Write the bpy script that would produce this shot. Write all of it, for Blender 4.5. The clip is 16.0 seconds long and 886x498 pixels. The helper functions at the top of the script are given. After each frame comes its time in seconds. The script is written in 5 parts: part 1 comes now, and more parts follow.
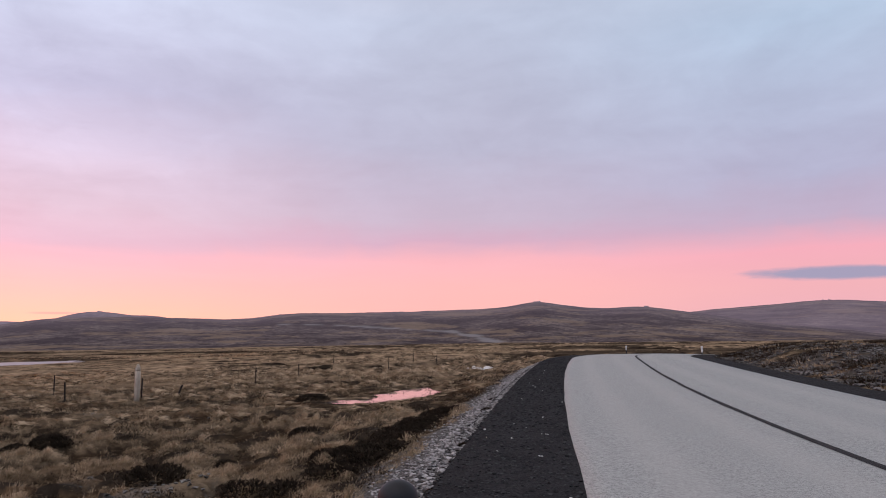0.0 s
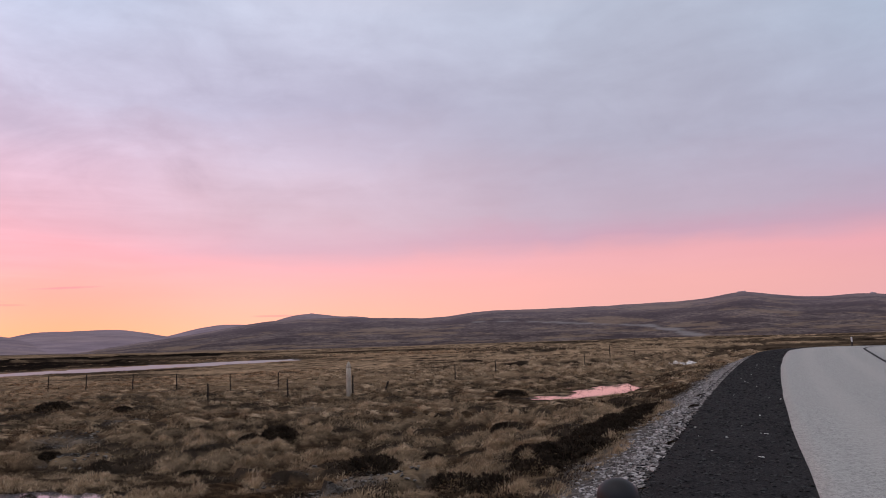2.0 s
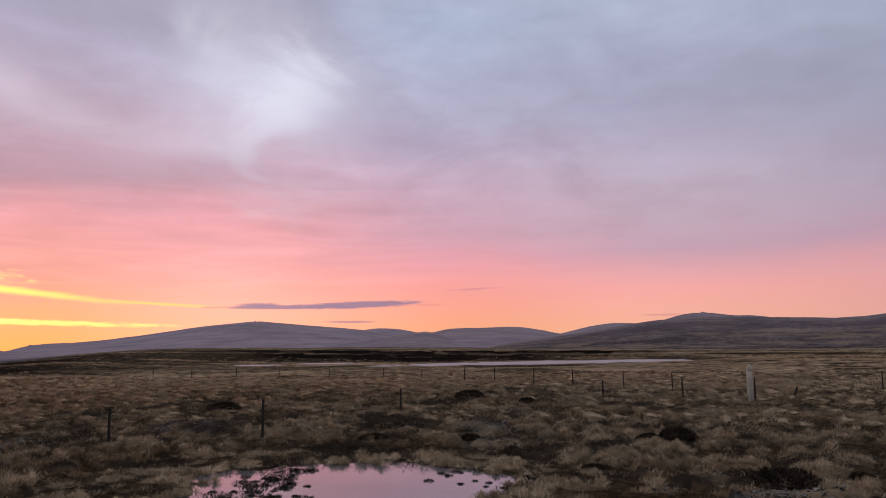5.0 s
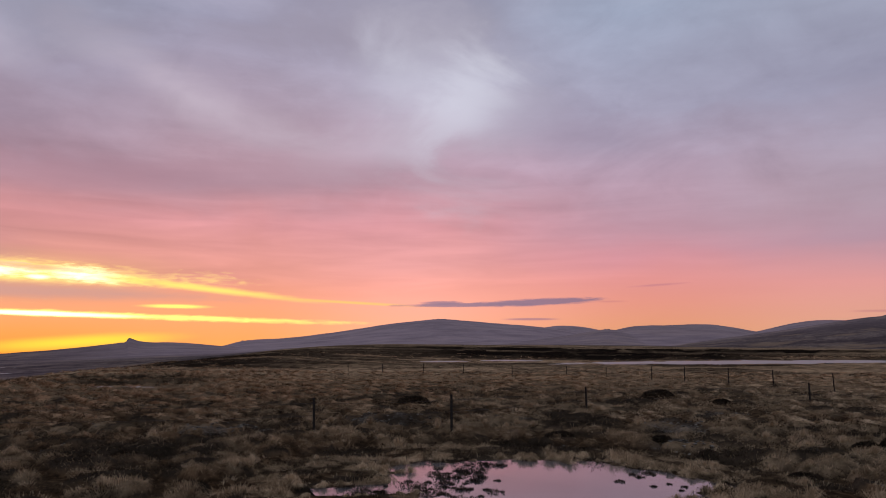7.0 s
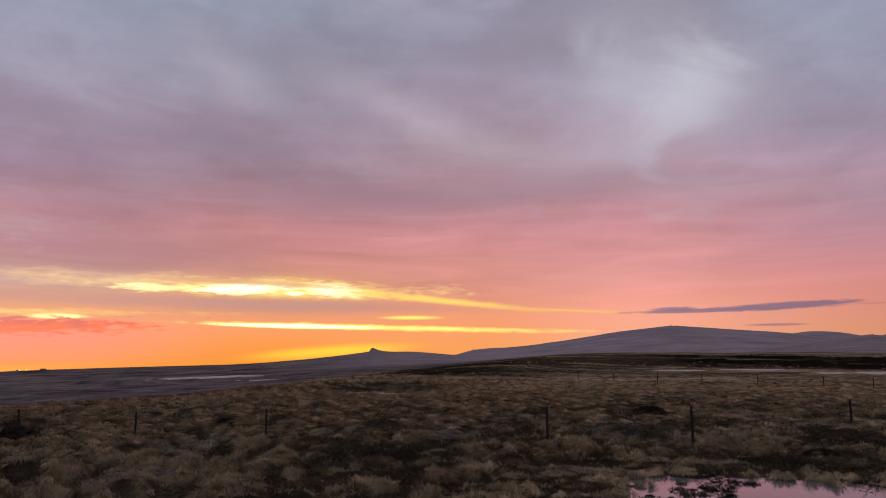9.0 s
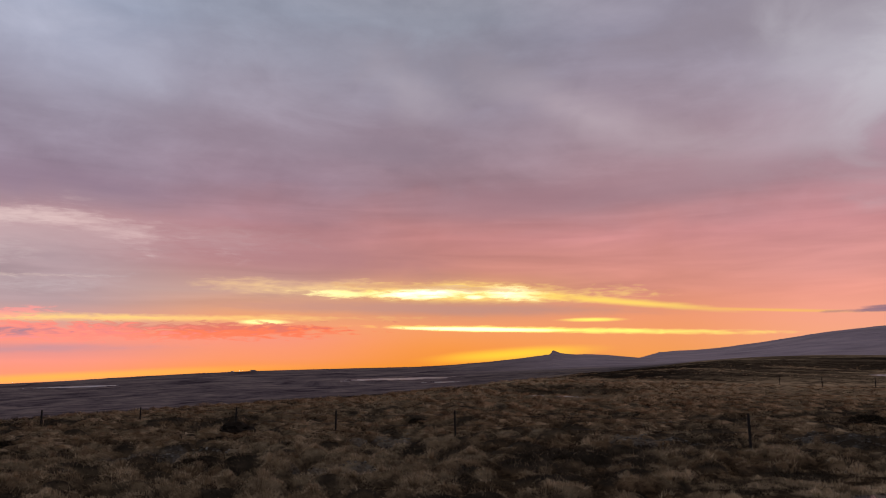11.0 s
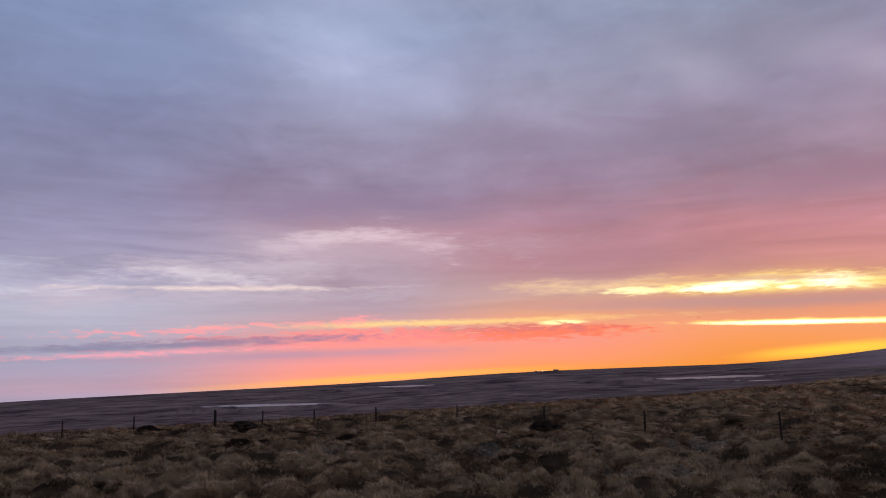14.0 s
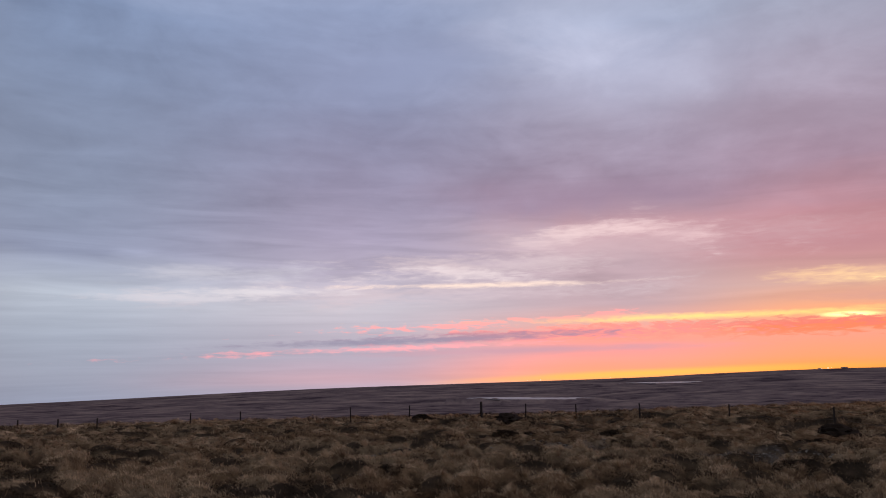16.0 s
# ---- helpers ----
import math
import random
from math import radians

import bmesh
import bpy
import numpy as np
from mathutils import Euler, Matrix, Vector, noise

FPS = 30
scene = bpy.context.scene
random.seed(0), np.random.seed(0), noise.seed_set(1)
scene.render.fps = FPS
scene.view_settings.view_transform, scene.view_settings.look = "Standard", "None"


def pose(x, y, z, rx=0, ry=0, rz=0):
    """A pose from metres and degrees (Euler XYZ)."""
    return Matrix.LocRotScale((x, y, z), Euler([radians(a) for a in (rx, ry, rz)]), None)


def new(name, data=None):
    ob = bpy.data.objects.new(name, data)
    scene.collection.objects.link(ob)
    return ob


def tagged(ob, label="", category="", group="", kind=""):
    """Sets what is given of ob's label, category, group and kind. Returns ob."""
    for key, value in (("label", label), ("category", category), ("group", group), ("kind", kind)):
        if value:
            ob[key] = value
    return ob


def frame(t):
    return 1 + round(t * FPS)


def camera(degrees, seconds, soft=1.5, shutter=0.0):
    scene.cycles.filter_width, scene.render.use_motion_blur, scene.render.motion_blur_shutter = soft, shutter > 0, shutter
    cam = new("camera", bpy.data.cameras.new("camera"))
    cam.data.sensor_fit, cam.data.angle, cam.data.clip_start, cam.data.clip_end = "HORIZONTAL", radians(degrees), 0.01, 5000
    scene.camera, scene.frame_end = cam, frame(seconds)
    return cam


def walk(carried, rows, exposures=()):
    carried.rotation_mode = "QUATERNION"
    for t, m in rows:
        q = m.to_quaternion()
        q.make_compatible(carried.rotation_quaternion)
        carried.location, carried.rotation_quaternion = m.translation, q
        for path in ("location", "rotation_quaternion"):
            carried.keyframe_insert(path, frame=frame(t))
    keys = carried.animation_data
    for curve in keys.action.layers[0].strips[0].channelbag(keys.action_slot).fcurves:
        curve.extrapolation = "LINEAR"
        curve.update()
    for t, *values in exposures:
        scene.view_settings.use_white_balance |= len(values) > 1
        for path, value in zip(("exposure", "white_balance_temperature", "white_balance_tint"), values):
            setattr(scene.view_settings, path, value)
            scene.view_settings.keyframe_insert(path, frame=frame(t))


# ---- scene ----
cam = camera(62.73, 16.0, soft=1.0)
EYE = 1.65
# seconds, x, y, and the turn about x, y and z in degrees
ROWS = [
    (0, 0.000, -0.000, 97.13, 0.74, 0.09),
    (0.5, -0.023, 0.003, 97.24, 0.87, 3.46),
    (1, -0.046, 0.006, 97.24, 1.20, 7.11),
    (1.5, -0.068, 0.009, 97.17, 1.53, 10.82),
    (2, -0.091, 0.012, 97.14, 1.69, 15.15),
    (2.5, -0.114, 0.015, 97.26, 1.69, 20.39),
    (3, -0.134, 0.011, 97.37, 1.68, 25.06),
    (3.5, -0.155, 0.008, 97.47, 1.43, 29.76),
    (4, -0.175, 0.004, 97.59, 1.11, 34.66),
    (4.5, -0.195, -0.000, 97.63, 0.70, 40.13),
    (7, -0.218, -0.143, 97.41, -0.01, 59.01),
    (7.5, -0.242, -0.149, 97.56, -0.02, 62.66),
    (8, -0.266, -0.155, 97.72, -0.05, 66.82),
    (8.5, -0.290, -0.161, 97.89, 0.04, 71.55),
    (9, -0.314, -0.167, 98.11, 0.24, 76.69),
    (11.5, -0.434, -0.324, 98.49, 0.26, 93.98),
    (12, -0.481, -0.341, 98.66, 0.34, 97.53),
    (12.5, -0.528, -0.357, 98.67, 0.53, 100.87),
    (13, -0.575, -0.374, 98.63, 0.85, 104.87),
    (13.5, -0.623, -0.390, 98.58, 1.04, 109.40),
    (14, -0.620, -0.417, 98.62, 1.27, 113.88),
    (14.5, -0.617, -0.444, 98.74, 1.32, 118.86),
    (15, -0.615, -0.471, 98.84, 1.23, 124.47),
    (15.5, -0.612, -0.498, 98.78, 0.98, 129.38),
    (16, -0.609, -0.525, 98.56, 0.83, 133.78),
]
walk(cam, [(t, pose(x, y, EYE, rx, ry, rz)) for t, x, y, rx, ry, rz in ROWS],
     exposures=((0.0, -0.05, 6560, 5), (1.5, -0.17, 6660, 5), (3.5, -0.41, 6480, 3), (4.5, -0.57, 6330, 2), (7.0, -0.94, 6350, 4), (9.0, -1.16, 6500, 5),
                (12.6, -1.25, 6900, 5), (13.3, -1.22, 6000, 9), (14.2, -1.16, 6120, 9), (15.0, -1.08, 6550, 8), (16.0, -0.95, 6600, 7)))


# ---- sky ----
def linear(r, g, b, stops=0.0):
    """A colour named in 0 to 255, as light, lifted by some stops."""
    return [((v / 255 + 0.055) / 1.055) ** 2.4 * 2**stops if v > 10 else v / 3295 for v in (r, g, b)]


class Graph:
    """Short hand for node trees."""

    def __init__(self, tree):
        self.tree = tree

    def put(self, kind):
        return self.tree.nodes.new(kind)

    def plug(self, socket, value):
        if isinstance(value, bpy.types.NodeSocket):
            self.tree.links.new(value, socket)
        elif value is not None:
            socket.default_value = value

    def math(self, op, a, b=None, c=None, clamp=False):
        n = self.put("ShaderNodeMath")
        n.operation, n.use_clamp = op, clamp
        for s, v in zip(n.inputs, (a, b, c)):
            self.plug(s, v)
        return n.outputs[0]

    def step(self, v, lo, hi, out_lo=0.0, out_hi=1.0, soft=True):
        n = self.put("ShaderNodeMapRange")
        n.interpolation_type = "SMOOTHSTEP" if soft else "LINEAR"
        for s, x in zip(n.inputs, (v, lo, hi, out_lo, out_hi)):
            self.plug(s, x)
        return n.outputs[0]

    def mix(self, fac, a, b, blend="MIX"):
        n = self.put("ShaderNodeMix")
        n.data_type, n.blend_type = "RGBA", blend
        self.plug(n.inputs[0], fac)
        for s, v in ((n.inputs[6], a), (n.inputs[7], b)):
            self.plug(s, (*v, 1) if isinstance(v, (list, tuple)) and len(v) == 3 else v)
        return n.outputs[2]

    def vec(self, x, y, z=0.0):
        n = self.put("ShaderNodeCombineXYZ")
        for s, v in zip(n.inputs, (x, y, z)):
            self.plug(s, v)
        return n.outputs[0]

    def noise(self, vector, scale, detail=4.0, rough=0.55, warp=0.0):
        n = self.put("ShaderNodeTexNoise")
        for k, v in (("Vector", vector), ("Scale", scale), ("Detail", detail), ("Roughness", rough), ("Distortion", warp)):
            self.plug(n.inputs[k], v)
        return n.outputs["Fac"]

    def ramp(self, fac, stops, ease="LINEAR"):
        n = self.put("ShaderNodeValToRGB")
        n.color_ramp.interpolation = ease
        e = n.color_ramp.elements
        while len(e) < len(stops):
            e.new(0.5)
        for el, (p, col) in zip(e, stops):
            el.position, el.color = p, (*col, 1)
        self.plug(n.inputs[0], fac)
        return n.outputs[0]


def build_sky():
    world = bpy.data.worlds.new("dusk_sky")
    world.use_nodes = True
    scene.world = world
    world.node_tree.nodes.clear()
    g = Graph(world.node_tree)
    xyz = g.put("ShaderNodeSeparateXYZ")
    g.plug(xyz.inputs[0], g.put("ShaderNodeTexCoord").outputs["Generated"])
    x, y, z = xyz.outputs
    az = g.math("MULTIPLY", g.math("ARCTAN2", g.math("MULTIPLY", x, -1.0), y), 57.29578)
    el = g.math("MULTIPLY", g.math("ARCSINE", z), 57.29578)
    lift = g.math("DIVIDE", g.math("ADD", el, 5.0), 95.0, clamp=True)
    # slow swirls that bend every edge
    puff = g.math("SUBTRACT", g.noise(g.vec(g.math("MULTIPLY", x, 1.0), y, g.math("MULTIPLY", z, 2.2)), 4.6, 6.0, 0.56, 0.5), 0.5)
    wisp = g.math("SUBTRACT", g.noise(g.vec(g.math("MULTIPLY", az, 0.13), g.math("MULTIPLY", el, 0.55)), 1.0, 4.0, 0.5, 0.3), 0.5)
    fleck = g.math("SUBTRACT", g.noise(g.vec(g.math("MULTIPLY", az, 0.75), g.math("MULTIPLY", el, 3.9)), 1.0, 5.0, 0.58, 0.5), 0.5)
    lift = g.math("ADD", lift, g.math("MULTIPLY", g.math("ADD", puff, g.math("MULTIPLY", wisp, 0.35)), g.step(el, 2.5, 12.0, 0.0, 0.045)))

    def column(stops, *rows):
        """One compass angle's colours, from the ground up: elevation, then red, green, blue."""
        out = [((e + 5) / 95, linear(r, gg, b, stops)) for e, r, gg, b in rows]
        out.append(((48 + 5) / 95, linear(200, 192, 202)))
        out.append((1.0, linear(206, 196, 200)))
        return g.ramp(lift, out)

    back = column(0.1, (-3, 165, 160, 180), (4, 172, 168, 188), (9, 160, 165, 190), (20, 150, 162, 190))
    columns = (
        (-75, column(0.0, (-2, 205, 170, 195), (5, 215, 175, 198), (9, 185, 178, 206), (20, 180, 194, 224))),
        (-30, column(0.0, (0, 238, 178, 192), (3.5, 246, 180, 190), (6.2, 248, 175, 193), (8.2, 198, 177, 205), (12, 183, 180, 210), (22, 186, 201, 229))),
        (0, column(0.1, (1, 252, 185, 180), (4.2, 255, 185, 186), (6.2, 248, 181, 192), (7.6, 214, 172, 196), (9.5, 200, 180, 203), (15.5, 182, 178, 203), (25, 187, 192, 217))),
        (27, column(0.3, (1, 255, 182, 152), (2.7, 255, 178, 162), (4.2, 255, 174, 170), (5.6, 236, 170, 178), (7.0, 208, 166, 184), (9.5, 203, 174, 192), (13, 198, 178, 199), (18, 175, 169, 195), (25, 185, 187, 211))),
        (44, column(0.14, (1, 255, 172, 130), (3.3, 255, 165, 148), (4.8, 252, 164, 160), (6.4, 238, 162, 172), (8.4, 216, 162, 178), (11, 203, 163, 182), (14, 196, 166, 188), (18, 180, 172, 197), (25, 174, 179, 205))),
        (60, column(0.3, (0.5, 255, 174, 134), (2.5, 254, 170, 146), (4.5, 246, 163, 150), (6, 230, 157, 154), (9, 214, 148, 156), (13, 178, 140, 156), (20, 172, 162, 182), (26, 150, 145, 166))),
        (75, column(0.25, (-1, 245, 156, 70), (1, 246, 158, 98), (3, 240, 154, 116), (5, 215, 142, 128), (9, 206, 140, 144), (12, 168, 130, 142), (17, 162, 140, 156), (24, 148, 142, 164))),
        (90, column(0.3, (-1, 238, 142, 46), (0.7, 242, 149, 76), (2.3, 240, 154, 106), (3.5, 206, 142, 118), (5.2, 226, 165, 118), (6.8, 202, 136, 124), (9, 192, 130, 132), (13, 152, 122, 136), (20, 141, 131, 150), (26, 137, 139, 158))),
        (105, column(0.3, (-1.2, 238, 146, 56), (-0.2, 238, 144, 100), (1.3, 235, 142, 122), (3, 224, 152, 112), (5, 186, 146, 136), (7, 176, 130, 131), (10, 166, 121, 131), (14, 141, 118, 136), (20, 143, 134, 153), (26, 137, 141, 162))),
        (120, column(0.3, (-1.8, 240, 150, 96), (-1.1, 242, 142, 108), (-0.3, 238, 142, 126), (0.5, 212, 138, 138), (1.4, 236, 140, 124), (2.4, 206, 150, 142), (4, 170, 145, 153), (7, 165, 141, 151), (9.5, 172, 148, 157), (12, 136, 116, 136), (18, 144, 137, 158), (25, 136, 143, 168))),
        (140, column(0.15, (-2.3, 166, 153, 171), (-1.5, 186, 151, 163), (-0.6, 174, 152, 168), (0.3, 166, 155, 172), (1.5, 168, 159, 174), (4, 184, 177, 189), (7, 161, 151, 171), (10, 148, 139, 163), (14, 132, 126, 151), (20, 127, 132, 161), (27, 130, 140, 171))),
        (162, column(0.15, (-2.8, 142, 146, 168), (-1, 148, 151, 170), (2, 158, 164, 182), (5, 174, 180, 196), (8, 141, 147, 173), (12, 130, 138, 163), (18, 122, 132, 159), (25, 124, 139, 172))),
    )
    colour, last = back, -150.0
    for angle, c in columns:
        colour = g.mix(g.step(az, last, float(angle)), colour, c)
        last = float(angle)
    colour = g.mix(g.step(az, 163.0, 179.0), colour, back)
    # broad billows
    curl = g.math("SUBTRACT", g.noise(g.vec(x, y, g.math("MULTIPLY", z, 1.8)), 15.0, 6.0, 0.6, 0.8), 0.5)
    swell = g.math("ADD", g.math("ADD", puff, g.math("MULTIPLY", wisp, 0.4)), g.math("MULTIPLY", curl, 0.35))
    bands = g.math("SUBTRACT", g.noise(g.vec(g.math("MULTIPLY", az, 0.085), g.math("MULTIPLY", el, 0.85), 3.0), 1.0, 3.5, 0.52, 0.6), 0.5)
    bands = g.math("MULTIPLY", bands, g.math("MULTIPLY", g.step(el, 2.5, 5.5), g.step(el, 17.0, 9.0, 0.12, 1.0)))
    shade = g.math("ADD", 1.0, g.math("MULTIPLY", swell, g.math("MULTIPLY", g.step(el, 5.0, 14.0, 0.06, 0.62), g.step(az, 12.0, 52.0, 0.5, 1.0))))
    shade = g.math("ADD", shade, g.math("MULTIPLY", bands, g.math("ADD", g.step(az, 20.0, 70.0, 0.06, 0.5), g.step(az, 108.0, 130.0, 0.0, 0.2))))
    low_bands = g.math("SUBTRACT", g.noise(g.vec(g.math("MULTIPLY", az, 0.07), g.math("MULTIPLY", el, 1.5), 7.0), 1.0, 4.0, 0.55, 0.4), 0.5)
    shade = g.math("ADD", shade, g.math("MULTIPLY", low_bands, g.math("MULTIPLY", g.step(az, 112.0, 140.0, 0.0, 0.34), g.step(el, 8.0, 4.0))))
    colour = g.mix(1.0, colour, g.vec(shade, shade, g.math("ADD", 0.06, g.math("MULTIPLY", shade, 0.94))), "MULTIPLY")

    def cloud(a, e, half_a, half_e, rgb, stops=0.3, lean=0.0, rag=0.8, strength=1.0, edge=0.9, fine=0.0):
        """One cloud or gap: middle, half sizes and lean in degrees; rag frays its outline."""
        nonlocal colour
        u = g.math("SUBTRACT", az, a)
        v = g.math("SUBTRACT", g.math("SUBTRACT", el, e), g.math("MULTIPLY", u, lean))
        u, v = g.math("DIVIDE", u, half_a), g.math("DIVIDE", v, half_e)
        d = g.math("SQRT", g.math("ADD", g.math("MULTIPLY", u, u), g.math("MULTIPLY", v, v)))
        frayed = g.math("ADD", d, g.math("MULTIPLY", puff if half_e > 1.2 else wisp, rag * 2))
        if fine:
            frayed = g.math("ADD", frayed, g.math("MULTIPLY", fleck, fine * 2))
        colour = g.mix(g.step(frayed, 1.0 + edge * 0.3, 1.0 - edge * 0.7, 0.0, strength), colour, linear(*rgb, stops))

    # soft light patches and dark banks high up
    cloud(66, 23.5, 11, 2.6, (146, 135, 152), 0.25, rag=1.2, strength=0.7, edge=1.4)
    cloud(58.5, 18.5, 7.0, 5.0, (208, 203, 220), 0.2, 0.3, 1.9, 0.6, 2.0)
    cloud(57.0, 18.6, 3.2, 2.8, (220, 216, 232), 0.2, -0.4, 2.6, 0.5, 1.6)
    cloud(64, 15.3, 6, 2.0, (196, 182, 198), 0.2, -0.2, 1.5, 0.5, 1.5)
    cloud(79, 18.3, 9, 1.7, (194, 178, 192), 0.25, 0.38, 2.2, 0.6, 2.2)
    cloud(82, 12.3, 12, 1.7, (158, 122, 136), 0.25, -0.05, 1.0, 0.7, 1.4)
    cloud(46, 15.5, 9, 2.8, (166, 153, 178), 0.12, 0.1, 1.6, 0.55, 1.7)
    cloud(70, 13.2, 9, 1.5, (172, 138, 152), 0.25, 0.0, 1.3, 0.6, 1.5)
    cloud(92, 22.5, 9, 2.6, (140, 134, 152), 0.25, 0.1, 1.4, 0.6, 1.5)
    cloud(100, 16.5, 13, 1.6, (140, 124, 142), 0.3, 0.08, 1.4, 0.6, 1.5)
    cloud(118, 21.6, 8, 2.3, (184, 186, 210), 0.3, 0.1, 2.2, 0.55, 2.8)
    cloud(121, 24.8, 7, 2.8, (188, 191, 216), 0.25, 0.06, 1.8, 0.4, 2.4)
    cloud(94, 21.0, 5, 2.4, (184, 174, 190), 0.25, 0.35, 1.5, 0.5, 1.6)
    cloud(137, 22.5, 7, 2.2, (134, 141, 172), 0.15, -0.1, 1.0, 0.6, 1.4)
    cloud(108, 8.6, 20, 2.2, (170, 121, 130), 0.3, 0.09, 0.9, 0.75, 1.4)
    cloud(122, 12.2, 14, 1.6, (139, 118, 139), 0.3, 0.03, 0.9, 0.6, 1.4)
    cloud(120, 8.6, 14, 1.5, (190, 164, 172), 0.25, -0.04, 1.9, 0.55, 1.8, 0.5)
    cloud(126.5, 8.6, 5.2, 0.75, (214, 190, 194), 0.2, -0.19, 2.6, 0.48, 2.0, 0.7)
    cloud(120.6, 9.6, 3.6, 0.5, (222, 196, 198), 0.2, -0.06, 2.8, 0.5, 2.2, 1.2)
    cloud(114.0, 8.8, 4.6, 0.7, (218, 186, 190), 0.2, 0.13, 3.0, 0.6, 2.2, 1.1)
    cloud(129, 7.3, 10, 0.9, (194, 176, 182), 0.25, 0.0, 1.5, 0.6, 1.5, 0.9)
    cloud(136, 5.2, 16, 0.9, (196, 178, 186), 0.2, -0.02, 1.5, 0.6, 1.5, 0.8)
    cloud(132, 5.65, 10, 0.2, (246, 218, 202), 0.15, -0.002, 1.0, 0.75, 1.6, 0.9)
    cloud(136, 6.3, 6, 0.5, (220, 204, 208), 0.15, -0.03, 2.0, 0.6, 1.9, 1.1)
    cloud(150, 6.6, 8, 0.7, (206, 202, 212), 0.2, -0.02, 2.2, 0.4, 1.9, 0.8)
    cloud(148, 5.2, 6, 0.35, (222, 216, 222), 0.15, -0.01, 1.2, 0.55, 1.8, 0.9)
    cloud(153, 4.7, 7, 0.3, (206, 200, 210), 0.15, 0.0, 1.2, 0.65, 1.4, 0.8)
    # the burning gaps over the sunrise
    cloud(101, 5.2, 8, 0.55, (250, 208, 150), 0.3, 0.01, 1.6, 0.75, 1.7, 0.6)
    cloud(98.9, 4.85, 3.0, 0.3, (255, 240, 170), 0.6, 0.03, 0.9, 0.95, 1.2, 1.2)
    cloud(89.0, 5.0, 8.5, 0.72, (255, 214, 122), 0.4, 0.01, 1.3, 0.95, 1.6, 1.0)
    cloud(91.9, 4.95, 3.0, 0.36, (255, 250, 205), 1.1, -0.04, 0.9, 1.0, 1.6, 1.1)
    cloud(88.2, 4.56, 0.7, 0.16, (255, 248, 190), 0.9, 0.0, 0.3, 1.0, 1.2, 0.3)
    cloud(85.5, 4.95, 2.0, 0.44, (255, 249, 196), 1.0, 0.05, 1.0, 1.0, 1.6, 1.1)
    cloud(91.0, 5.3, 8.0, 0.2, (208, 152, 124), 0.3, 0.03, 1.0, 0.7, 1.0, 1.9)
    cloud(76.5, 4.0, 8, 0.28, (255, 214, 108), 0.35, 0.105, 0.6, 0.9, 1.4, 0.4)
    cloud(66, 3.15, 6, 0.13, (255, 198, 100), 0.3, 0.05, 0.4, 0.7, 1.2)
    cloud(92, 3.65, 19, 0.56, (194, 142, 130), 0.3, 0.02, 0.7, 0.9, 1.2, 0.35)
    cloud(79.2, 2.72, 2.6, 0.18, (255, 226, 110), 0.5, 0.0, 0.4, 1.0, 1.0, 0.15)
    cloud(82.4, 1.97, 15.5, 0.23, (255, 228, 118), 0.55, 0.024, 0.5, 1.0, 1.1, 0.6)
    cloud(88, 2.06, 7, 0.16, (255, 249, 190), 1.1, 0.02, 0.3, 0.9, 1.0, 0.1)
    cloud(112, 2.85, 17, 0.27, (255, 210, 124), 0.3, -0.005, 0.9, 0.8, 1.8, 0.9)
    cloud(104.5, 2.62, 2.0, 0.2, (255, 244, 160), 0.8, 0.0, 0.4, 0.9, 1.1, 0.1)
    cloud(85.5, 0.1, 6, 0.5, (255, 204, 62), 0.45, -0.06, 0.3, 0.85, 1.3)
    cloud(118, -1.3, 14, 0.32, (255, 176, 78), 0.3, -0.035, 0.25, 0.8, 1.4)
    # torn low clouds, lit from beneath
    cloud(107, 1.95, 11, 0.55, (246, 116, 82), 0.3, -0.02, 0.9, 0.85, 0.8, 1.3)
    cloud(112, 2.15, 12, 0.4, (196, 112, 108), 0.3, -0.02, 1.2, 0.6, 0.8, 2.6)
    cloud(121, 1.75, 11, 0.62, (250, 136, 124), 0.3, -0.01, 0.8, 0.85, 0.8, 1.5)
    cloud(130, 1.6, 12, 0.40, (146, 124, 146), 0.2, -0.022, 0.6, 0.85, 1.3, 1.5)
    cloud(130, 2.7, 8, 0.3, (250, 152, 150), 0.2, -0.05, 2.2, 0.7, 1.0, 2.4)
    cloud(128, 0.55, 13, 0.32, (182, 140, 154), 0.25, -0.015, 0.8, 0.75, 1.4, 0.4)
    cloud(140, 1.3, 9, 0.28, (142, 136, 158), 0.1, -0.02, 0.5, 0.8, 1.3, 0.8)
    cloud(137, 0.85, 13, 0.24, (250, 156, 162), 0.22, -0.03, 1.2, 0.75, 1.6, 1.8)
    # dark slim clouds far off
    cloud(51.3, 3.22, 4.9, 0.27, (148, 119, 142), 0.25, -0.035, 0.35, 0.92, 0.6, 0.5)
    cloud(57.8, 3.0, 5.4, 0.16, (152, 120, 140), 0.25, -0.012, 0.35, 0.9, 0.6, 0.5)
    cloud(59.0, 3.16, 1.7, 0.17, (152, 120, 140), 0.25, 0.0, 0.3, 0.85, 0.7, 0.6)
    cloud(42.5, 4.4, 2.2, 0.1, (214, 140, 150), 0.2, -0.05, 0.4, 0.7, 1.0, 0.5)
    cloud(46.0, 3.2, 1.2, 0.09, (226, 146, 140), 0.2, 0.0, 0.3, 0.7, 1.0, 0.4)
    cloud(28.0, 2.2, 1.8, 0.1, (224, 150, 150), 0.2, 0.0, 0.3, 0.6, 1.0, 0.4)
    cloud(52.1, 1.88, 2.2, 0.1, (176, 128, 140), 0.25, 0.0, 0.2, 0.8, 0.7)
